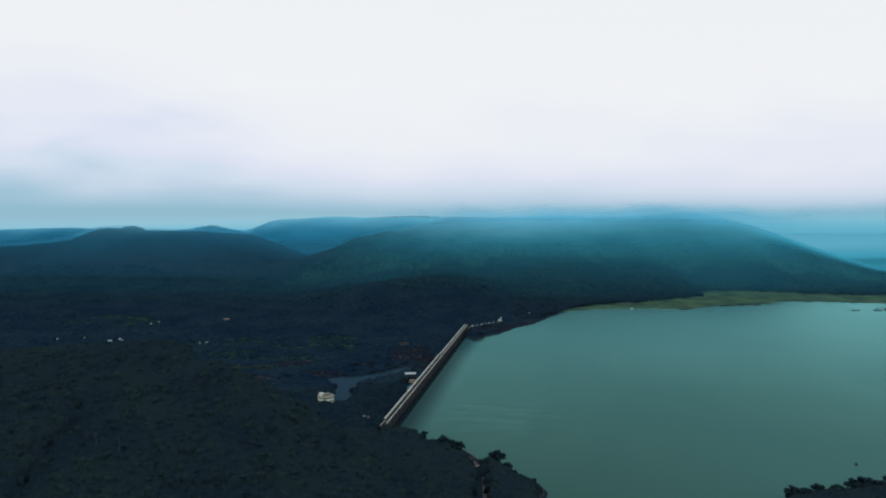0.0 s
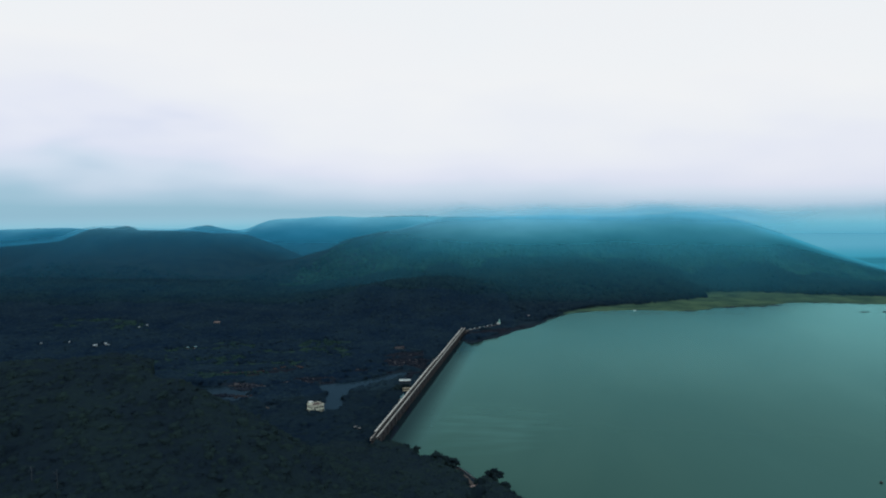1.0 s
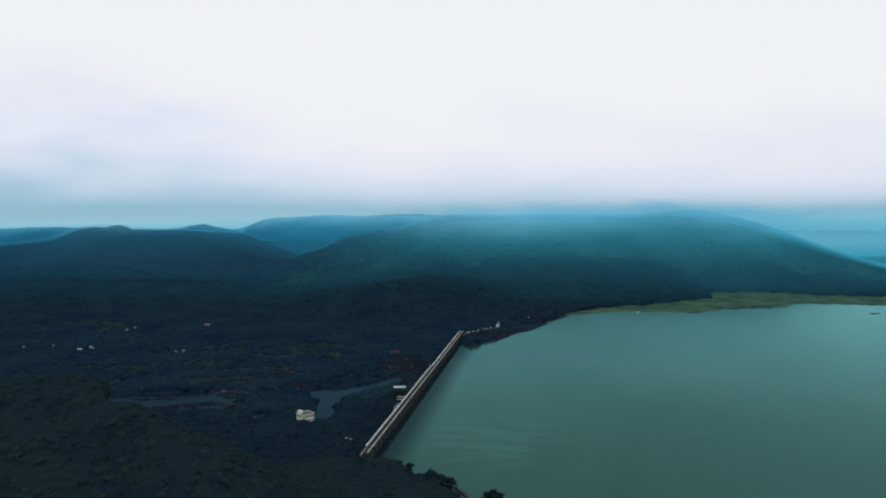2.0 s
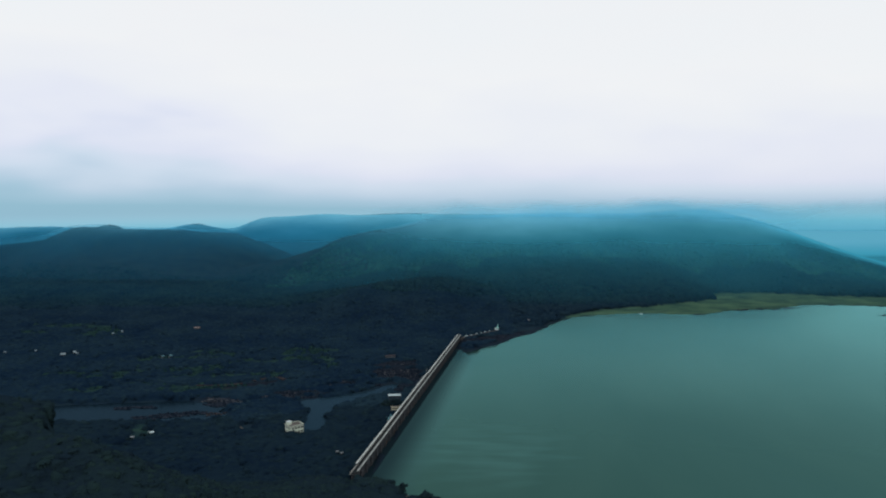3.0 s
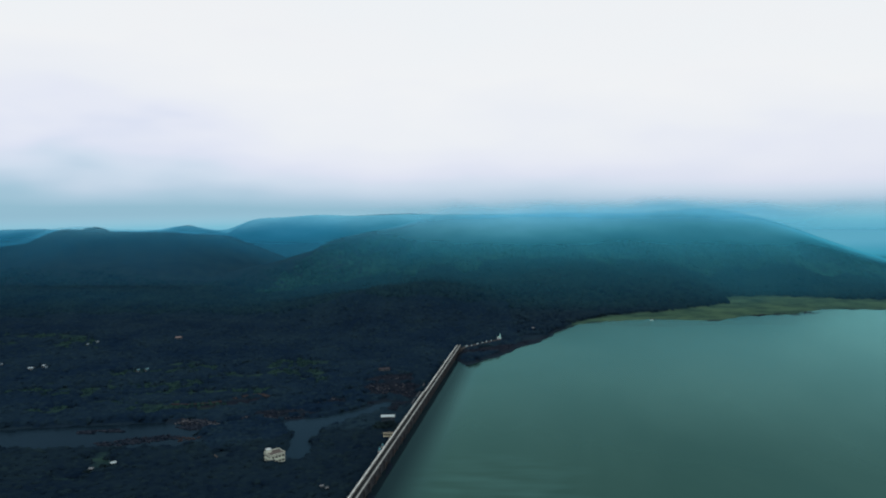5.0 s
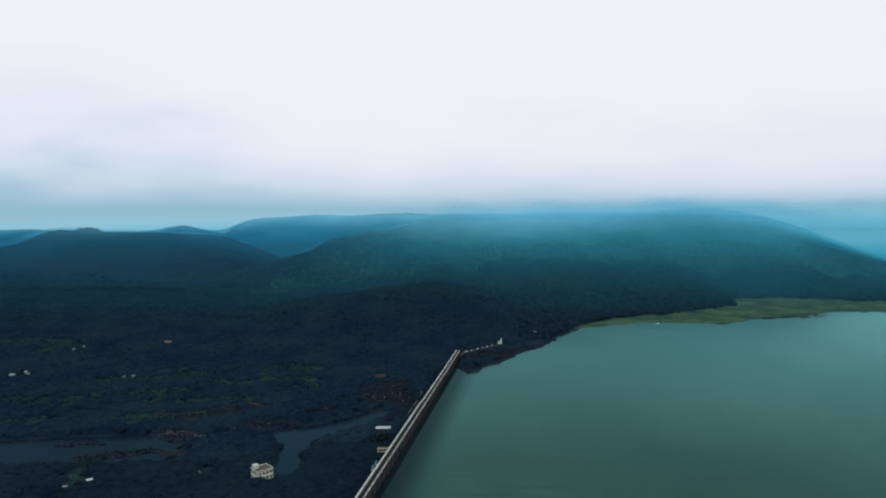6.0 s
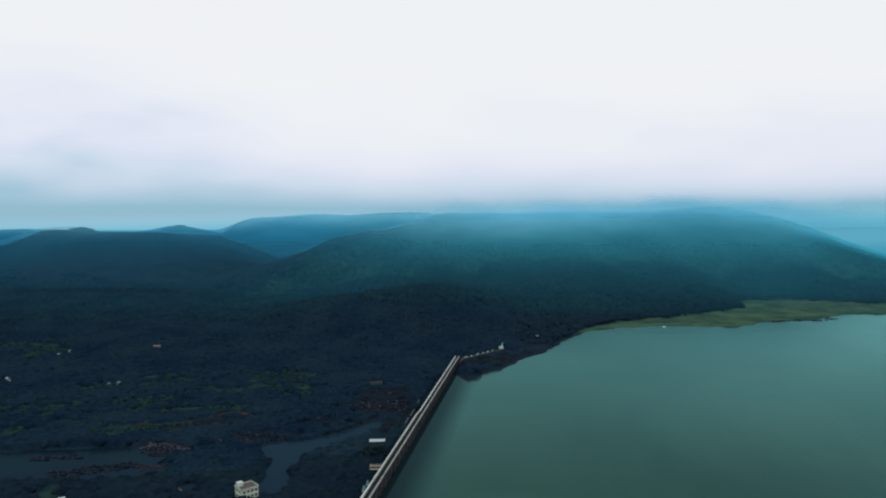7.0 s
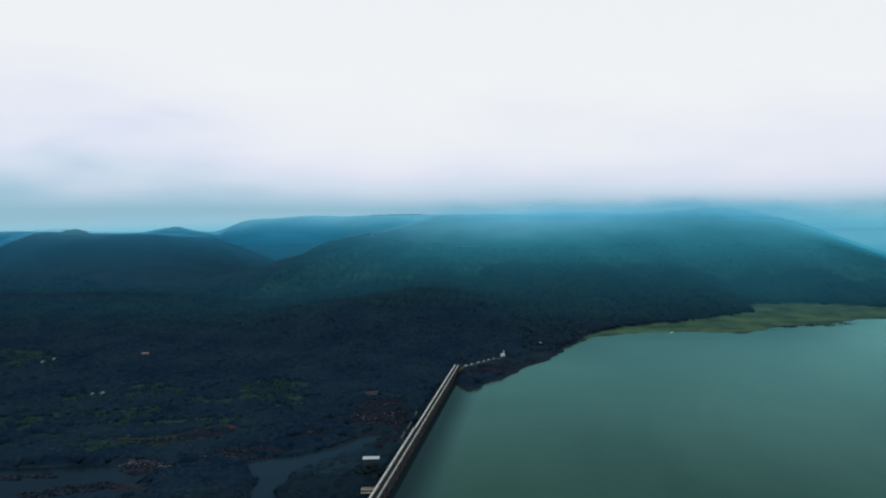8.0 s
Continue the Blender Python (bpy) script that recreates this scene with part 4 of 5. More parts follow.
def flat_roof_house(x, y, z, turn):
    """Two storeys under a flat roof with a parapet and a stair head; its near corner at the origin."""
    h = thing("house", x, y, z, turn, "two-storey cream house with a flat stained roof, among trees", "house")
    W, D, H = 11.5, 10.5, 6.9
    part("wall", cube(0, W, 0, D, -1.5, H, bevel=0.06), M_PLASTER, h)
    part("floor_band", cube(-0.25, W + 0.25, -0.25, D + 0.25, 3.2, 3.5, bevel=0.04), M_PLASTER, h, "projecting cream floor band")
    part("roof", cube(-0.35, W + 0.35, -0.35, D + 0.35, H + 0.004, H + 0.25, bevel=0.05), M_ROOFSLAB, h, "brown stained roof slab")
    for a in ((-0.35, W + 0.35, -0.35, -0.1), (-0.35, W + 0.35, D + 0.1, D + 0.35), (-0.35, -0.1, -0.1, D + 0.1), (W + 0.1, W + 0.35, -0.1, D + 0.1)):
        part("parapet", cube(*a, H + 0.252, H + 0.75, bevel=0.04), M_PLASTER, h)
    st = part("stair_head", cube(0.6, 4.0, D - 4.2, D - 0.6, H + 0.252, H + 2.6, bevel=0.05), M_PLASTER, h)
    part("stair_roof", cube(0.3, 4.3, D - 4.5, D - 0.3, H + 2.604, H + 2.8, bevel=0.04), M_WHITE, st, "pale slab over the stair head")
    for z0 in (1.0, 4.5):
        for i in range(4):
            window(h, 0.9 + i * 2.7, 2.7 + i * 2.7, z0, z0 + 1.6, 0, M_PLASTER)
        for i in range(3):
            window_x(h, 1.2 + i * 3.0, 3.1 + i * 3.0, z0, z0 + 1.6, 0, M_PLASTER)
    part("door", cube(W - 0.02, W + 0.05, 4.5, 5.6, 0, 2.1), M_DARK, h, "dark doorway")
    return h


def gable_house(name, x, y, z, turn, w, d, hh, rise, wall_mat, roof_mat, label, category="house", group="", windows=2):
    """A small house with a pitched sheet roof whose ridge runs along x."""
    h = thing(name, x, y, z, turn, label, category, group)
    bm = cube(-w / 2, w / 2, -d / 2, d / 2, -1.2, hh)
    for s in (-1, 1):
        a = [bm.verts.new(p) for p in ((s * w / 2, -d / 2, hh), (s * w / 2, d / 2, hh), (s * w / 2, 0, hh + rise))]
        b = [bm.verts.new((s * (w / 2 - 0.2), v.co.y, v.co.z)) for v in a]
        bm.faces.new(a)
        bm.faces.new(b)
        for i in range(3):
            bm.faces.new((a[i], a[(i + 1) % 3], b[(i + 1) % 3], b[i]))
    bmesh.ops.recalc_face_normals(bm, faces=bm.faces)
    part("wall", bm, wall_mat, h)
    o = 0.5
    slope = rise / (d / 2)
    for s in (-1, 1):
        bm = bmesh.new()
        n = max(4, int(w / 1.2))
        rows = []
        for i in range(2 * n + 1):
            xx = -w / 2 - o + (w + 2 * o) * i / (2 * n)
            up = 0.05 * (i % 2)
            rows.append([bm.verts.new(p) for p in ((xx, 0, hh + rise + 0.12 + up), (xx, s * (d / 2 + o), hh - o * slope + 0.12 + up), (xx, s * (d / 2 + o), hh - o * slope), (xx, 0, hh + rise))])
        for a, b in zip(rows, rows[1:]):
            for k in range(4):
                bm.faces.new((a[k], a[(k + 1) % 4], b[(k + 1) % 4], b[k]))
        bm.faces.new(rows[0])
        bm.faces.new(rows[-1])
        bmesh.ops.recalc_face_normals(bm, faces=bm.faces)
        part("roof", bm, roof_mat, h)
    for i in range(windows):
        cx = (i + 0.5) * w / windows - w / 2
        window(h, cx - 0.5, cx + 0.5, hh * 0.4, hh * 0.4 + 1.0, -d / 2, wall_mat)
    return h


def lie(x, y):
    return float(height(np.array([x]), np.array([y]))[0])


flat_roof_house(-151.5, 671, -22.8, 42)
gable_house("power_house", -74, 757, -20.6, 3, 11, 4.4, 8.5, 0.9, M_DARKSTONE, M_TIN_WHITE, "dark stone power house with a white metal roof below the dam", "building", windows=4)


def gate_cabin():
    """The control cabin on posts beside the crest."""
    h = thing("gate_cabin", -62.6, 663, 1.4, 2, "pale yellow control cabin with dark windows beside the dam crest", "cabin")
    part("floor_slab", cube(-3.6, 5.2, -1.3, 1.3, -0.25, -0.004, bevel=0.05), M_CREAM, h)
    bm = bmesh.new()
    for a in ((-3.4, 4.8, -1.2, -1.05, 0, 0.45), (-3.4, 4.8, -1.2, -1.05, 1.75, 2.1), (-3.4, 4.8, 1.05, 1.2, 0, 2.1), (-3.4, -3.25, -1.05, 1.05, 0, 2.1), (4.65, 4.8, -1.05, 1.05, 0, 2.1)):
        box(bm, *a)
    for i in range(7):
        box(bm, -3.4 + i * 1.34, -3.24 + i * 1.34, -1.197, -1.053, 0.45, 1.75)
    part("wall", bm, M_CREAM, h)
    for i in range(6):
        part("pane", cube(-3.24 + i * 1.34, -3.4 + (i + 1) * 1.34, -1.15, -1.11, 0.45, 1.75), M_DARK, h, "dark window pane")
    part("roof", cube(-3.4, 4.8, -1.2, 1.2, 2.104, 2.2, bevel=0.03), M_ROOFSLAB, h, "dark stained flat roof")
    for a in ((-3.5, 4.9, -1.3, -1.204), (-3.5, 4.9, 1.204, 1.3), (-3.5, -3.404, -1.2, 1.2), (4.804, 4.9, -1.2, 1.2)):
        part("fascia", cube(*a, 1.9, 2.3), M_CREAM, h)
    part("landing", cube(5.204, 9.0, -1.2, 1.8, -0.3, 0.0, bevel=0.04), M_CREAM, h, "pale yellow landing that reaches the crest")
    for x in (0.5, 4.4):
        for y in (-1.2, 1.2):
            part("bracket", cube(x - 0.15, x + 0.15, y - 0.15, y + 0.15, -7, -0.354), M_STONE, h, "dark support post")
    return h


gate_cabin()


def winch(x, y, z, turn, size):
    """Made-up winding gear standing in for teal spots by the crest: two frames, a drum between them, a motor box."""
    h = thing("teal_gear", x, y, z, turn, "made-up blue-green gear standing in for teal spots by the dam crest", "winch", "gate winches")
    for sx in (-1, 1):
        bm = bmesh.new()
        for sy in (-1, 1):
            bmesh.ops.create_cone(bm, cap_ends=True, segments=6, radius1=0.12, radius2=0.1, depth=2.6 * size, matrix=pose(sx * size, sy * 0.45 * size, 1.2 * size, sy * 18))
        box(bm, sx * size - 0.12, sx * size + 0.12, -0.5 * size, 0.5 * size, 2.3 * size, 2.5 * size)
        part("side_frame", bm, M_TEAL, h)
    bm = bmesh.new()
    bmesh.ops.create_cone(bm, cap_ends=True, segments=14, radius1=0.4 * size, radius2=0.4 * size, depth=1.9 * size, matrix=pose(0, 0, 1.5 * size, 0, 90, 0))
    part("drum", bm, M_TEAL, h)
    part("motor_box", cube(1.2 * size, 2.1 * size, -0.5 * size, 0.5 * size, 0, 1.5 * size, bevel=0.06), M_TEAL_TIN, h, "pale blue-green motor box")
    part("base_plate", cube(-1.6 * size, 2.3 * size, -0.9 * size, 0.9 * size, -0.4, 0.0, bevel=0.04), M_CONCRETE, h, "concrete base plate on a bracket")
    part("bracket", cube(-0.4, 0.4, -0.4, 0.4, -6, -0.404), M_STONE, h, "dark stone bracket")
    return h


winch(-63.2, 619, 5.4, 83, 1.0)
winch(-62.4, 628, 5.4, 83, 0.8)
for x, y, w, d, t, g in ((-518, 960, 5, 2.0, 10, ""), (-509, 971, 3.6, 1.8, -20, ""), (-502, 964, 1.8, 1.6, 30, ""), (-593, 959, 1.8, 1.5, 5, ""), (-561, 972, 1.2, 1.0, 15, ""), (-509, 1068, 2.4, 1.4, 0, ""), (-503, 1081, 2.0, 1.4, 20, "")):
    gable_house("village_house", x, y, lie(x, y), t, w, d, 2.0, 0.8, M_DULLTIN, M_TIN if w > 3 else M_TIN_DIM, "small grey house with a pale sheet roof among trees", "house", "village houses")
gable_house("long_house", -403, 1106, lie(-403, 1106), 4, 8, 1.8, 2.0, 0.6, M_GREYWALL, M_TILE_PALE, "long low grey house with a faded red roof", "house", "village houses", windows=4)
gable_house("twin_shed", -379, 958, lie(-379, 958), 70, 3.6, 2.6, 2.6, 1.0, M_GREYWALL, M_TEAL_TIN, "grey shed with a pale blue-green sheet roof", "shed", "village sheds")
gable_house("twin_shed", -388, 955, lie(-388, 955), 70, 2.8, 2.2, 2.4, 0.9, M_GREYWALL, M_TEAL_TIN, "small grey shed with a pale blue-green sheet roof", "shed", "village sheds")
gable_house("river_hut", -269, 667, lie(-269, 667), 35, 3.4, 2.0, 2.0, 0.6, M_GREYWALL, M_TIN_WHITE, "little hut with a pale metal roof by the river", "hut", windows=1)
gable_house("river_hut", -279, 655, lie(-279, 655), 10, 2.4, 1.6, 2.0, 0.5, M_DARKSTONE, M_DULLTIN, "little grey hut with a dull metal roof by the river", "hut", windows=1)
gable_house("river_shed", -100, 944, lie(-100, 944), 20, 12, 3.2, 2.2, 0.7, M_GREYWALL, M_TILE_DULL, "long low shed with a dull pink roof above the river bed", "shed", windows=3)
gable_house("pump_hut", -105, 630, lie(-105, 630), 12, 1.8, 1.2, 2.2, 0.4, M_DARKSTONE, M_DULLTIN, "small grey-roofed pump hut in the woods below the dam", "hut", windows=1)
gable_house("pump_hut", -101, 627, lie(-101, 627), 40, 1.3, 1.0, 2.0, 0.4, M_DARKSTONE, M_DULLTIN, "tiny dull-roofed pump hut in the woods below the dam", "hut", windows=1)
gable_house("guard_hut", -85, 534, lie(-85, 534), 12, 1.3, 1.1, 2.4, 0.4, M_DARKSTONE, M_TIN_WHITE, "tiny white metal-roofed guard hut near the dam's end", "hut", windows=1)
gable_house("shore_hut", -2, 428, lie(-2, 428), 30, 5, 4, 2.6, 1.2, M_CONCRETE, M_TILE_PALE, "small hut with a faded red tiled roof beside a dirt track", "hut", windows=1)
gable_house("boat_hut", 80, 1088, lie(80, 1088), 10, 2.4, 2.0, 2.2, 0.6, M_GREYWALL, M_DULLTIN, "tiny grey hut above the far shore", "hut", windows=1)


def shrine():
    """A white tiered tower with a small hall."""
    x, y = 33, 1026
    h = thing("shrine", x, y, lie(x, y) - 0.3, 20, "small white shrine with a tiered tower and pale green trim", "shrine")
    part("plinth", cube(-3.2, 3.2, -2.6, 2.6, -1, 0.8, bevel=0.08), M_WHITE, h)
    part("hall", cube(-2.6, 0.6, -2.0, 2.0, 0.804, 3.4, bevel=0.06), M_WHITE, h)
    part("hall_roof", cube(-2.9, 0.7, -2.3, 2.3, 3.404, 3.7, bevel=0.06), M_MINT, h, "pale green roof slab")
    bm = bmesh.new()
    z, r = 0.804, 1.15
    for k in range(5):
        box(bm, 1.9 - r, 1.9 + r, -r, r, z, z + 1.5, bevel=0.06)
        box(bm, 1.9 - r - 0.15, 1.9 + r + 0.15, -r - 0.15, r + 0.15, z + 1.3, z + 1.5)
        z, r = z + 1.5, r * 0.78
    part("tower", bm, M_SHRINE, h, "pale mint tiered tower")
    bm = bmesh.new()
    bmesh.ops.create_cone(bm, cap_ends=True, segments=10, radius1=0.45, radius2=0.05, depth=1.2, matrix=pose(1.9, 0, z + 0.6))
    part("finial", bm, M_MINT, h, "pale green finial")
    h.matrix_basis = h.matrix_basis @ Matrix.Diagonal((0.75, 0.75, 0.75, 1))
    part("doorway", cube(-1.4, -0.5, -2.05, -1.996, 0.804, 2.6), M_DARK, h, "dark doorway")
    return h


shrine()
# low white walls along the lane from the dam's end to the shrine
for k, (x, y, t, w) in enumerate(((-13, 973, 40, 5), (-7, 980, 38, 6), (-1, 986, 42, 3), (6, 995, 44, 4.5), (12, 1001, 46, 3), (17, 1007, 48, 4), (23, 1014, 48, 2.5), (27, 1019, 50, 3))):
    g = thing("lane_wall", x, y, lie(x, y), t, "short low whitewashed wall beside the lane", "wall", "lane walls")
    part("wall_body", cube(-w / 3, w / 3, -0.2, 0.2, -1.0, 0.8, bevel=0.05), M_LANE, g)
    part("coping", cube(-w / 3 - 0.1, w / 3 + 0.1, -0.28, 0.28, 0.804, 0.95, bevel=0.04), M_LANE, g)


def strip(name, points, width, rise, mat, label, category, kind="structure", thick=0.0):
    """A ribbon laid on the land along a line."""
    fine = []
    for (ax, ay), (bx, by) in zip(points, points[1:]):
        n = max(2, int(math.hypot(bx - ax, by - ay) / 4))
        fine += [(ax + (bx - ax) * i / n, ay + (by - ay) * i / n) for i in range(n)]
    fine.append(points[-1])
    bm = bmesh.new()
    rows = []
    for i, (px, py) in enumerate(fine):
        qx, qy = fine[min(i + 1, len(fine) - 1)]
        ox, oy = fine[max(i - 1, 0)]
        l = math.hypot(qx - ox, qy - oy)
        nx, ny = -(qy - oy) / l * width / 2, (qx - ox) / l * width / 2
        za = max(lie(px + nx, py + ny), lie(px - nx, py - ny), lie(px, py)) + rise
        rows.append([bm.verts.new(v) for v in ((px + nx, py + ny, za), (px - nx, py - ny, za), (px - nx, py - ny, za - 1.5 - thick), (px + nx, py + ny, za - 1.5 - thick))])
    for a, b in zip(rows, rows[1:]):
        for k in range(4):
            bm.faces.new((a[k], a[(k + 1) % 4], b[(k + 1) % 4], b[k]))
    bm.faces.new(rows[0])
    bm.faces.new(rows[-1])
    bmesh.ops.recalc_face_normals(bm, faces=bm.faces)
    return tagged(mesh_object(name, bm, mat), label, category, kind=kind)


strip("dirt_track", [(2, 372), (2, 389), (2, 414), (0, 432), (-6, 450), (-17, 472), (-38, 488), (-62, 506)], 2.2, 0.15, M_TRACK, "pale dirt track from the shore to the dam", "track")
strip("shore_wall", [(-37, 491), (-32, 485), (-24, 480), (-15, 474), (-7.5, 462), (1, 446.5)], 0.6, 0.7, M_GREYWALL, "low stone wall along the shore track", "wall", "", 2)
strip("shore_wall", [(29, 422), (36, 408), (36, 398), (31, 386)], 1.0, 0.9, M_STONE, "low dark stone bank wall at the water", "wall", "", 2)
strip("training_wall", [(-59, 824), (-55.5, 860), (-52, 897)], 1.2, 1.3, M_GREYWALL, "grey concrete training wall below the dam", "wall", "", 4)
strip("valley_track", [(-181, 664), (-196, 684), (-214, 703), (-230, 716)], 1.6, 0.2, M_TRACK, "pale worn footpath among trees by the river", "track")
strip("earth_bank", [(-293, 825), (-276, 825), (-260, 829), (-246, 838)], 3.0, 0.8, M_EARTH, "bare red earth bank along the edge of the fields", "bank")
strip("earth_bank", [(-239, 847), (-226, 860), (-215, 861), (-206, 853)], 5.0, 0.6, M_EARTH, "worn red earth bank above the river bed", "bank")
strip("shallow_stream", [(-246, 764), (-226, 765), (-210, 774), (-189, 784), (-168, 776)], 2.6, 0.12, M_POOL, "shallow stream between the two river pools", "stream")
strip("lane", [(-15, 966), (-6, 980), (8, 994), (22, 1010), (34, 1021)], 3.0, 0.1, M_TRACK, "narrow pale lane from the dam's end to the shrine", "lane")


# ---- trees that stand alone ----
def tree_kind(seed, tall, wide):
    """A broadleaf tree: bent trunk, limbs, crown of ragged clumps and loose leaf sprays."""
    rng = np.random.default_rng(seed)
    t = new("shore_tree")
    bm = bmesh.new()

    def limb(a, b, r0, r1, sides=7):
        d = Vector(b) - Vector(a)
        turn = d.to_track_quat("Z", "Y").to_matrix().to_4x4()
        bmesh.ops.create_cone(bm, cap_ends=True, segments=sides, radius1=r0, radius2=r1, depth=d.length, matrix=Matrix.Translation((Vector(a) + Vector(b)) / 2) @ turn)

    k = Vector((rng.uniform(-0.4, 0.4), rng.uniform(-0.4, 0.4), tall * 0.26))
    limb((0, 0, -1), k, 0.34, 0.24)
    part("trunk", bm, M_BARK, t)
    tips = []
    for i in range(5):
        bm = bmesh.new()
        a = i * 1.257 + rng.uniform(-0.4, 0.4)
        tip = k + Vector((math.cos(a) * wide * 0.36, math.sin(a) * wide * 0.36, tall * rng.uniform(0.12, 0.34)))
        limb(k - Vector((0, 0, 0.3)), tip, 0.16, 0.05, 5)
        part("limb", bm, M_BARK, t)
        tips.append(tip)
    P, R = [], []
    for i in range(90):
        c = tips[i % 5] if i < 70 else k + Vector((0, 0, tall * 0.38))
        v = rng.normal(0, 1, 3)
        v = v / np.linalg.norm(v) * rng.random() ** 0.5
        P.append((c.x + v[0] * wide * 0.24, c.y + v[1] * wide * 0.24, c.z + v[2] * tall * 0.15))
        R.append(rng.uniform(0.09, 0.16) * wide)
    crown = new("crown", clumps("crown", np.array(P), np.array(R), M_FOLIAGE, ICO1, 0.7, 0.5, seed))
    crown.parent = t
    return t


def dead_tree(x, y, tall, seed):
    """A bare grey trunk with a few broken limbs."""
    rng = np.random.default_rng(seed)
    t = thing("dead_tree", x, y, lie(x, y) - 0.3, 0, "bare grey dead tree standing out of the forest", "tree", "dead trees")

    def pole(name, a, b, r0, r1):
        bm, d = bmesh.new(), Vector(b) - Vector(a)
        bmesh.ops.create_cone(bm, cap_ends=True, segments=7, radius1=r0, radius2=r1, depth=d.length, matrix=Matrix.Translation((Vector(a) + Vector(b)) / 2) @ d.to_track_quat("Z", "Y").to_matrix().to_4x4())
        part(name, bm, M_DEADWOOD, t)

    pole("trunk", (0, 0, 0), (0.2, 0.1, tall), 0.22, 0.09)
    for i in range(4):
        a, z = rng.uniform(0, 6.28), tall * rng.uniform(0.6, 0.92)
        pole("limb", (0.15, 0.07, z), (0.15 + math.cos(a) * 1.3, 0.07 + math.sin(a) * 1.3, z + 0.9), 0.07, 0.03)
    return t


dead_tree(-139, 243, 10.5, 61)
dead_tree(-129, 240, 11.5, 62)
KINDS = [tree_kind(31, 10, 9), tree_kind(32, 12, 8), tree_kind(33, 8, 9)]
SHORE_TREES = [(-26, 473, 0, 1.0), (-20, 468, 2, 1.1), (-14, 462, 0, 0.9), (-49, 499, 2, 0.8), (-40, 490, 1, 0.7), (-58, 505, 2, 0.7), (11, 443, 1, 1.1), (6, 441, 2, 0.8), (16, 435, 2, 0.8), (20, 424, 2, 0.6),
               (172, 388, 0, 1.0), (181, 392, 2, 1.0), (190, 394, 0, 0.9), (199, 393, 2, 1.0), (209, 397, 1, 0.9), (216, 400, 0, 1.1), (224, 399, 2, 1.1), (233, 402, 1, 1.0), (242, 403, 0, 1.1), (251, 402, 2, 1.0),
               (-72, 503, 2, 0.8), (-66, 610, 2, 0.8), (-68, 625, 0, 0.6), (-66, 635, 2, 0.7), (-78, 749, 2, 1.2), (-73, 748, 0, 1.1), (-68, 749, 2, 1.1), (-82, 754, 2, 1.0), (-272, 659, 2, 0.62), (-267, 660, 0, 0.5), (-282, 647, 2, 0.62), (-277, 648, 0, 0.5), (-158, 671, 2, 0.6), (-151, 665, 0, 0.5), (-144, 668, 2, 0.6)]
used = set()
for i, (x, y, k, size) in enumerate(SHORE_TREES):
    m = pose(x, y, lie(x, y) - 0.1, 0, 0, i * 77 % 360)
    ob = KINDS[k]
    if k in used:
        ob = copy_thing(ob, m)
    used.add(k)
    ob.matrix_basis = m @ Matrix.Diagonal((size, size, size, 1))
    tagged(ob, "dark green broadleaf tree standing at the water's edge" if x > -60 else "dark green broadleaf tree beside a small river hut" if x < -200 else "dark green broadleaf tree close to the cream house" if x < -100 else "dark green broadleaf tree beside the dam", "tree", "single trees")


# ---- afloat, and rocks ----
def boat(x, y, turn):
    b = thing("boat", x, y, 0, turn, "small white open boat on the calm lake", "boat")
    bm = bmesh.new()
    rings = []
    for i in range(9):
        u = i / 8
        w = 0.85 * math.sin(math.pi * (0.12 + 0.8 * u)) ** 0.6
        xx = -2.3 + 4.6 * u
        rings.append([bm.verts.new(p) for p in ((xx, -w, 0.65 + 0.25 * u * u), (xx, -w * 0.7, -0.1), (xx, 0, -0.25), (xx, w * 0.7, -0.1), (xx, w, 0.65 + 0.25 * u * u), (xx, w * 0.85, 0.62), (xx, 0, 0.12), (xx, -w * 0.85, 0.62))])
    for a, c in zip(rings, rings[1:]):
        for k in range(8):
            bm.faces.new((a[k], a[(k + 1) % 8], c[(k + 1) % 8], c[k]))
    bm.faces.new(rings[0])
    bm.faces.new(rings[-1])
    bmesh.ops.recalc_face_normals(bm, faces=bm.faces)
    part("hull", bm, M_WHITE, b)
    for xx in (-0.9, 0.6):
        part("thwart", cube(xx - 0.15, xx + 0.15, -0.7, 0.7, 0.5, 0.58), M_BARK, b, "brown plank seat")
    return b


boat(256, 1167, 15)
f = thing("float_buoy", 239, 451, 0, 0, "dark round float on the water", "buoy")
bm = bmesh.new()
bmesh.ops.create_uvsphere(bm, u_segments=16, v_segments=10, radius=0.95, matrix=pose(0, 0, 0.35) @ Matrix.Diagonal((1, 1, 0.8, 1)))
part("drum", bm, M_DARKPAINT, f, smooth=True)
bm = bmesh.new()
bmesh.ops.create_cone(bm, cap_ends=True, segments=8, radius1=0.12, radius2=0.1, depth=0.7, matrix=pose(0, 0, 1.3))
part("post", bm, M_DARKPAINT, f)


def islet(x, y, a, b, seed):
    rng = np.random.default_rng(seed)
    n = 40
    P = np.stack([x + rng.normal(0, a / 2.4, n), y + rng.normal(0, b / 2.4, n), rng.uniform(-0.4, 0.35, n)], -1)
    me = clumps("islet", P, rng.uniform(0.7, 1.9, n), M_ROCK, ICO2, 0.55, 0.2, seed)
    return tagged(new("islet", me), "low dark rocky islet in shallow water", "rock", "islets")


for k, (x, y, a, b) in enumerate(((597, 1133, 7, 3), (634, 1131, 14, 4), (497, 1210, 10, 4), (470, 1198, 9, 3), (660, 1150, 16, 6))):
    islet(x, y, a, b, 50 + k)


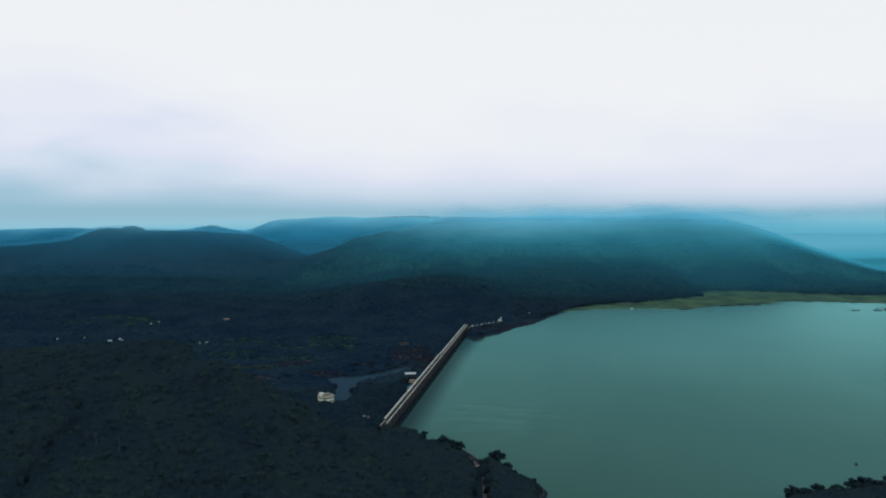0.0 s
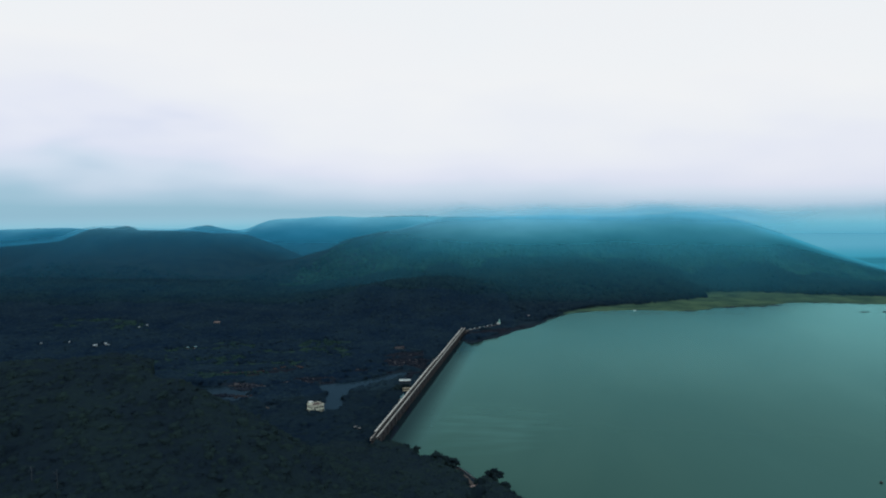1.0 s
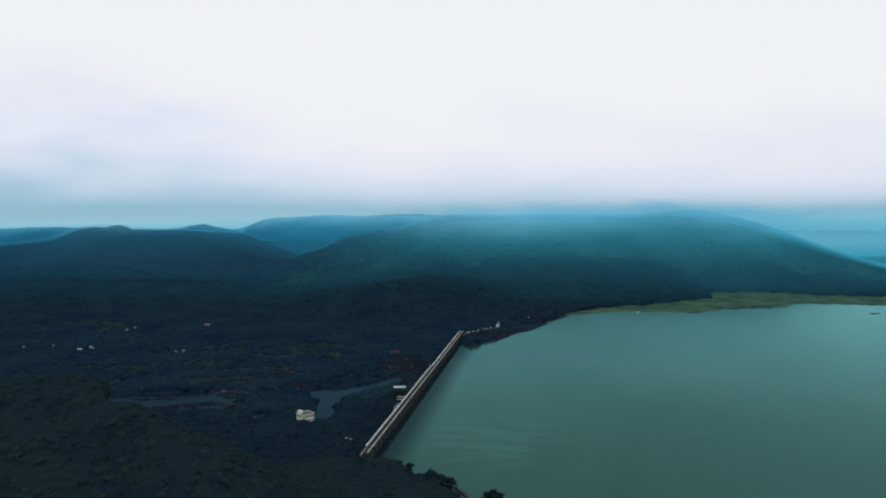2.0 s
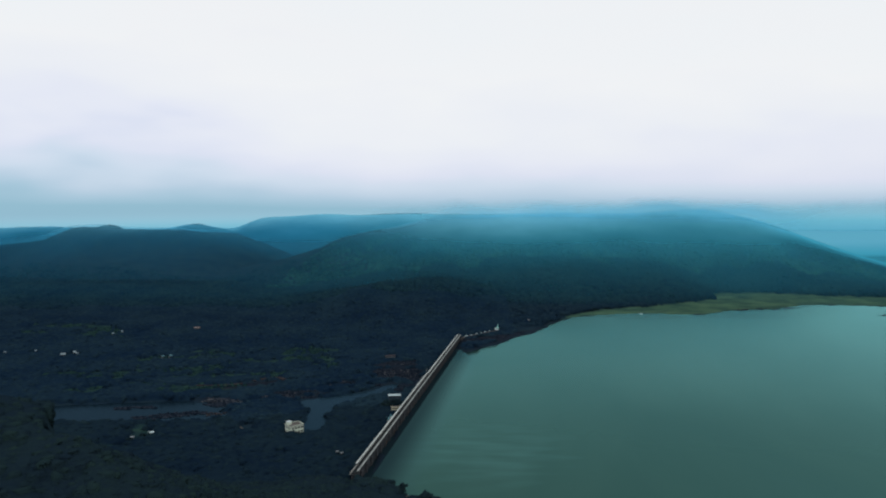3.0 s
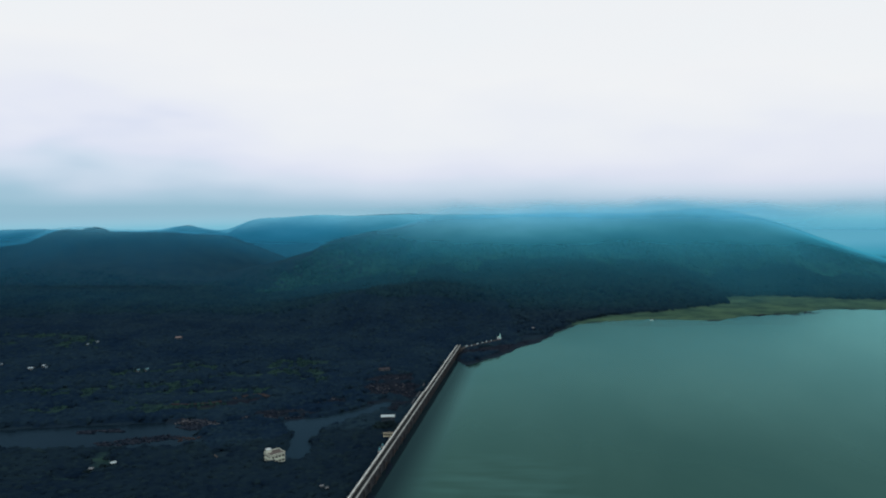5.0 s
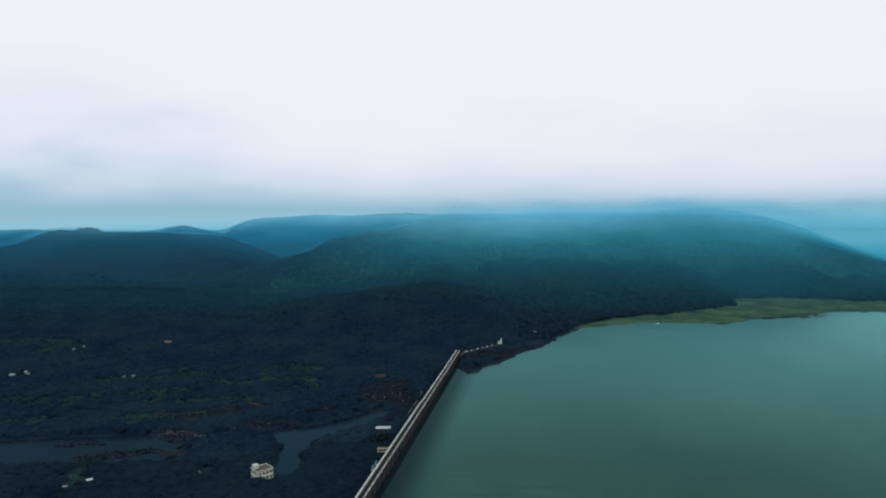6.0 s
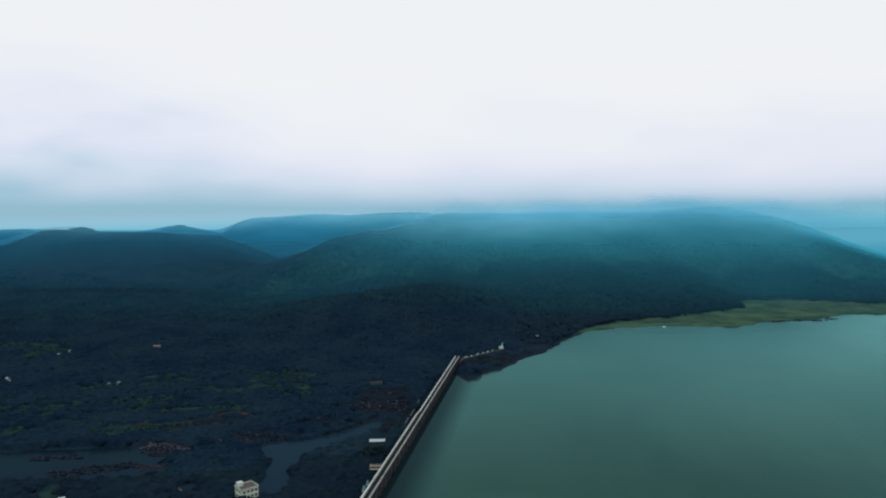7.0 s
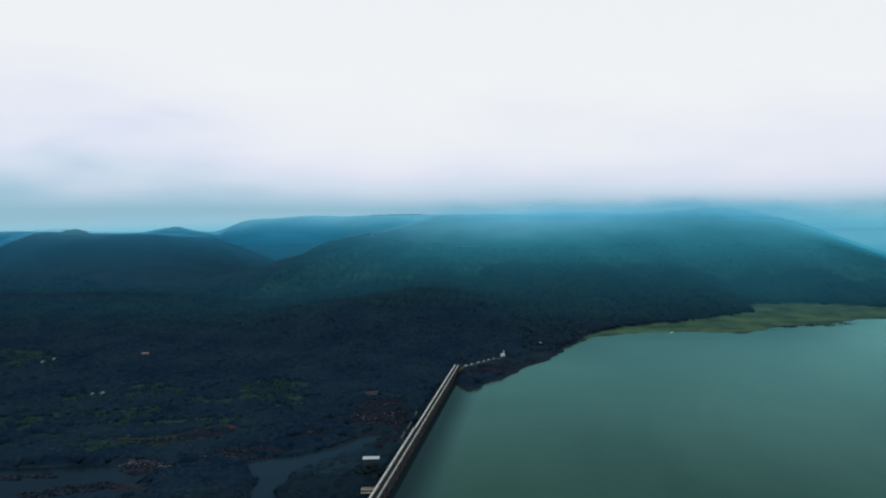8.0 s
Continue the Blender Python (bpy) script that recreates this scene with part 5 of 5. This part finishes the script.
def rocks(name, rings, count, seed, small, big, label, least=-99.0, mat=M_ROCK, gaps=0.42):
    rng = np.random.default_rng(seed)
    P, R = [], []
    for ring in rings:
        xs, ys = [p[0] for p in ring], [p[1] for p in ring]
        x, y = rng.uniform(min(xs), max(xs), count), rng.uniform(min(ys), max(ys), count)
        ok = inside(x, y, ring) & (noise2(x * 0.5, y, 20, 3, 4) > gaps)
        x, y = x[ok], y[ok]
        r = small + (big - small) * rng.random(len(x)) ** 3
        P.append(np.stack([x, y, np.maximum(height(x, y), least) + r * 0.1], -1))
        R.append(r)
    me = clumps(name, np.concatenate(P), np.concatenate(R), mat, ICO2, 0.5, 0.22, seed)
    return tagged(new(name, me), label, "rocks", kind="stuff")


rocks("river_rocks", [BARE[2], [(-210, 800), (-172, 780), (-140, 795), (-240, 765), (-262, 770)]], 2600, 71, 0.4, 1.7, "brown and grey boulders strewn over the river bed")
rocks("pale_rocks", [[(-205, 790), (-164, 841), (-129, 877), (-110, 896), (-80, 927), (-62, 905), (-62, 850), (-79, 850), (-102, 832), (-135, 800), (-172, 780)], BARE[1]], 900, 76, 0.4, 1.3, "pale weathered boulders along the dry river bed", -99.0, M_PALE_ROCK, 0.50)
rocks("river_bars", [[(-314, 721), (-284, 733), (-250, 744), (-246, 730), (-278, 718), (-298, 710)], [(-345, 752), (-310, 756), (-300, 748), (-340, 745)], [(-262, 762), (-240, 770), (-226, 762), (-244, 752)]], 1500, 74, 0.4, 1.7, "dark rocky bars that break the surface of the river", RIVER_Z, M_ROCK, 0.3)
rocks("red_stones", [[(-257, 745), (-236, 748), (-226, 730), (-243, 723)], [(-286, 813), (-263, 779), (-241, 782), (-254, 795), (-271, 806)]], 320, 75, 0.4, 1.3, "reddish stones and earth on the river bank", RIVER_Z, M_EARTH)
rocks("marsh_rocks", [[(405, 1184), (470, 1197), (508, 1218), (502, 1234), (458, 1212), (405, 1198)]], 420, 73, 0.6, 2.4, "dark stones at the tip of the marsh")
rocks("shore_rocks", [BARE[3]], 700, 72, 0.3, 1.4, "dark stones along the lake shore")


# ---- mist ----
def even_out(a):
    """Each value of a grid drawn towards its neighbours'."""
    a = np.pad(a, 1, mode="edge")
    a = (a[:-2] + 2 * a[1:-1] + a[2:]) / 4
    return (a[:, :-2] + 2 * a[:, 1:-1] + a[:, 2:]) / 4


def mist_blanket():
    """Thin sheet standing in for haze, laid over the far hills and following their shape."""
    xs = axis([(-3600, -1500, 100), (-1500, 1300, 22), (1300, 3601, 100)])
    ys = axis([(1090, 2100, 16), (2100, 2900, 40), (2900, 4401, 150)])
    X, Y = np.meshgrid(xs, ys)
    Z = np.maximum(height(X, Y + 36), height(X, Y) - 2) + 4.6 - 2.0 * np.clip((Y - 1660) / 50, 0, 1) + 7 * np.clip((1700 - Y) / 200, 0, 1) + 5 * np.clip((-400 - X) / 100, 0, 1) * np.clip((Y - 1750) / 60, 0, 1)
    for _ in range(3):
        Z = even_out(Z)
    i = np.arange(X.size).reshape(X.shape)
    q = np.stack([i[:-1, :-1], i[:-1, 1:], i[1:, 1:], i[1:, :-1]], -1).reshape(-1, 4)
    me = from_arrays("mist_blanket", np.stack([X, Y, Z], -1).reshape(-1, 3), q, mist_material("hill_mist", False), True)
    # opacity drops on slopes that fall away, so crests show no doubled edge
    y_slope = np.gradient(Z, axis=0) / np.gradient(Y, axis=0)
    thick = np.where(Y > 2150, 1.0, np.clip((y_slope + 0.10) / 0.14, 0, 1))
    for _ in range(3):
        thick = even_out(thick)
    me.attributes.new("thick", "FLOAT", "POINT").data.foreach_set("value", thick.astype(np.float32).ravel())
    return tagged(new("mist_blanket", me), "thin painted sheet of blue mist over the far wooded hills", "mist", kind="stuff")


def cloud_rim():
    """Upright sheet standing in for the cloud's torn lower edge, placed to blur the mountain's skyline."""
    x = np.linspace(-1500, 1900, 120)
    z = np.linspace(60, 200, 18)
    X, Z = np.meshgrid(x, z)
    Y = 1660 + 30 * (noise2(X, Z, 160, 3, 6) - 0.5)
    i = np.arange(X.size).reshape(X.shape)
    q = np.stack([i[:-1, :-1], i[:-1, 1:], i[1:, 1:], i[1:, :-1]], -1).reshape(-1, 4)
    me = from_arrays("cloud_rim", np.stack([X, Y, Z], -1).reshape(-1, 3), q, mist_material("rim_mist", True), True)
    return tagged(new("cloud_rim", me), "upright sheet painted as the pale blue lower edge of the cloud", "cloud", kind="stuff")


mist_blanket()
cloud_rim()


def distance_material():
    """Glowing backdrop painted as far haze at the edge of sight, paling upwards into the sky."""
    m = bpy.data.materials.new("far_haze")
    m.use_nodes = True
    nt = m.node_tree
    nt.nodes.clear()
    N = nt.nodes.new
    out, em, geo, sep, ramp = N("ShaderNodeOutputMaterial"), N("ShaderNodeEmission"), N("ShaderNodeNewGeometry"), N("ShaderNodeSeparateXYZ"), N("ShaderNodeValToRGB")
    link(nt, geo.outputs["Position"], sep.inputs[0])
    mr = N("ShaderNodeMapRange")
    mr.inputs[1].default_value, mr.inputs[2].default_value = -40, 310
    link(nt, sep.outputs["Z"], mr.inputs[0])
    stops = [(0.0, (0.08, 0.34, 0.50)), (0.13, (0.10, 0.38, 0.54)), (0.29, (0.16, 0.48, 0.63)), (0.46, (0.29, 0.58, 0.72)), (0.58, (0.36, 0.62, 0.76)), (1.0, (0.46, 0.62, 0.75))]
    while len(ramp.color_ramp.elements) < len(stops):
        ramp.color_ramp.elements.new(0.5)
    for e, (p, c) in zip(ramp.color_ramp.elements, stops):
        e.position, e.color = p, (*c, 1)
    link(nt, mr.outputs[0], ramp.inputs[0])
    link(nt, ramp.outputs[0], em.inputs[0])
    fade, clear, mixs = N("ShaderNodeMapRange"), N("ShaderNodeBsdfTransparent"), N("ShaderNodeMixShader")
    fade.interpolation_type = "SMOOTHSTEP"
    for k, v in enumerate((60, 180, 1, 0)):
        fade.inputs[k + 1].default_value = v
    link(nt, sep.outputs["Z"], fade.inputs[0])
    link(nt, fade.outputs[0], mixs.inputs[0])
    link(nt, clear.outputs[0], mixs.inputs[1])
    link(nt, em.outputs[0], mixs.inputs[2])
    link(nt, mixs.outputs[0], out.inputs[0])
    return m


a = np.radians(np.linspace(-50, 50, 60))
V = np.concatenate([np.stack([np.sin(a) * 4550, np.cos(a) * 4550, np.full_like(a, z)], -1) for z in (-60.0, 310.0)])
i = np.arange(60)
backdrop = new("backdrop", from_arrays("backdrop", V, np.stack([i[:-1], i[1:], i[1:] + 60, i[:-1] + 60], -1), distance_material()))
tagged(backdrop, "glowing backdrop of pale blue haze at the edge of sight", "haze", kind="structure")
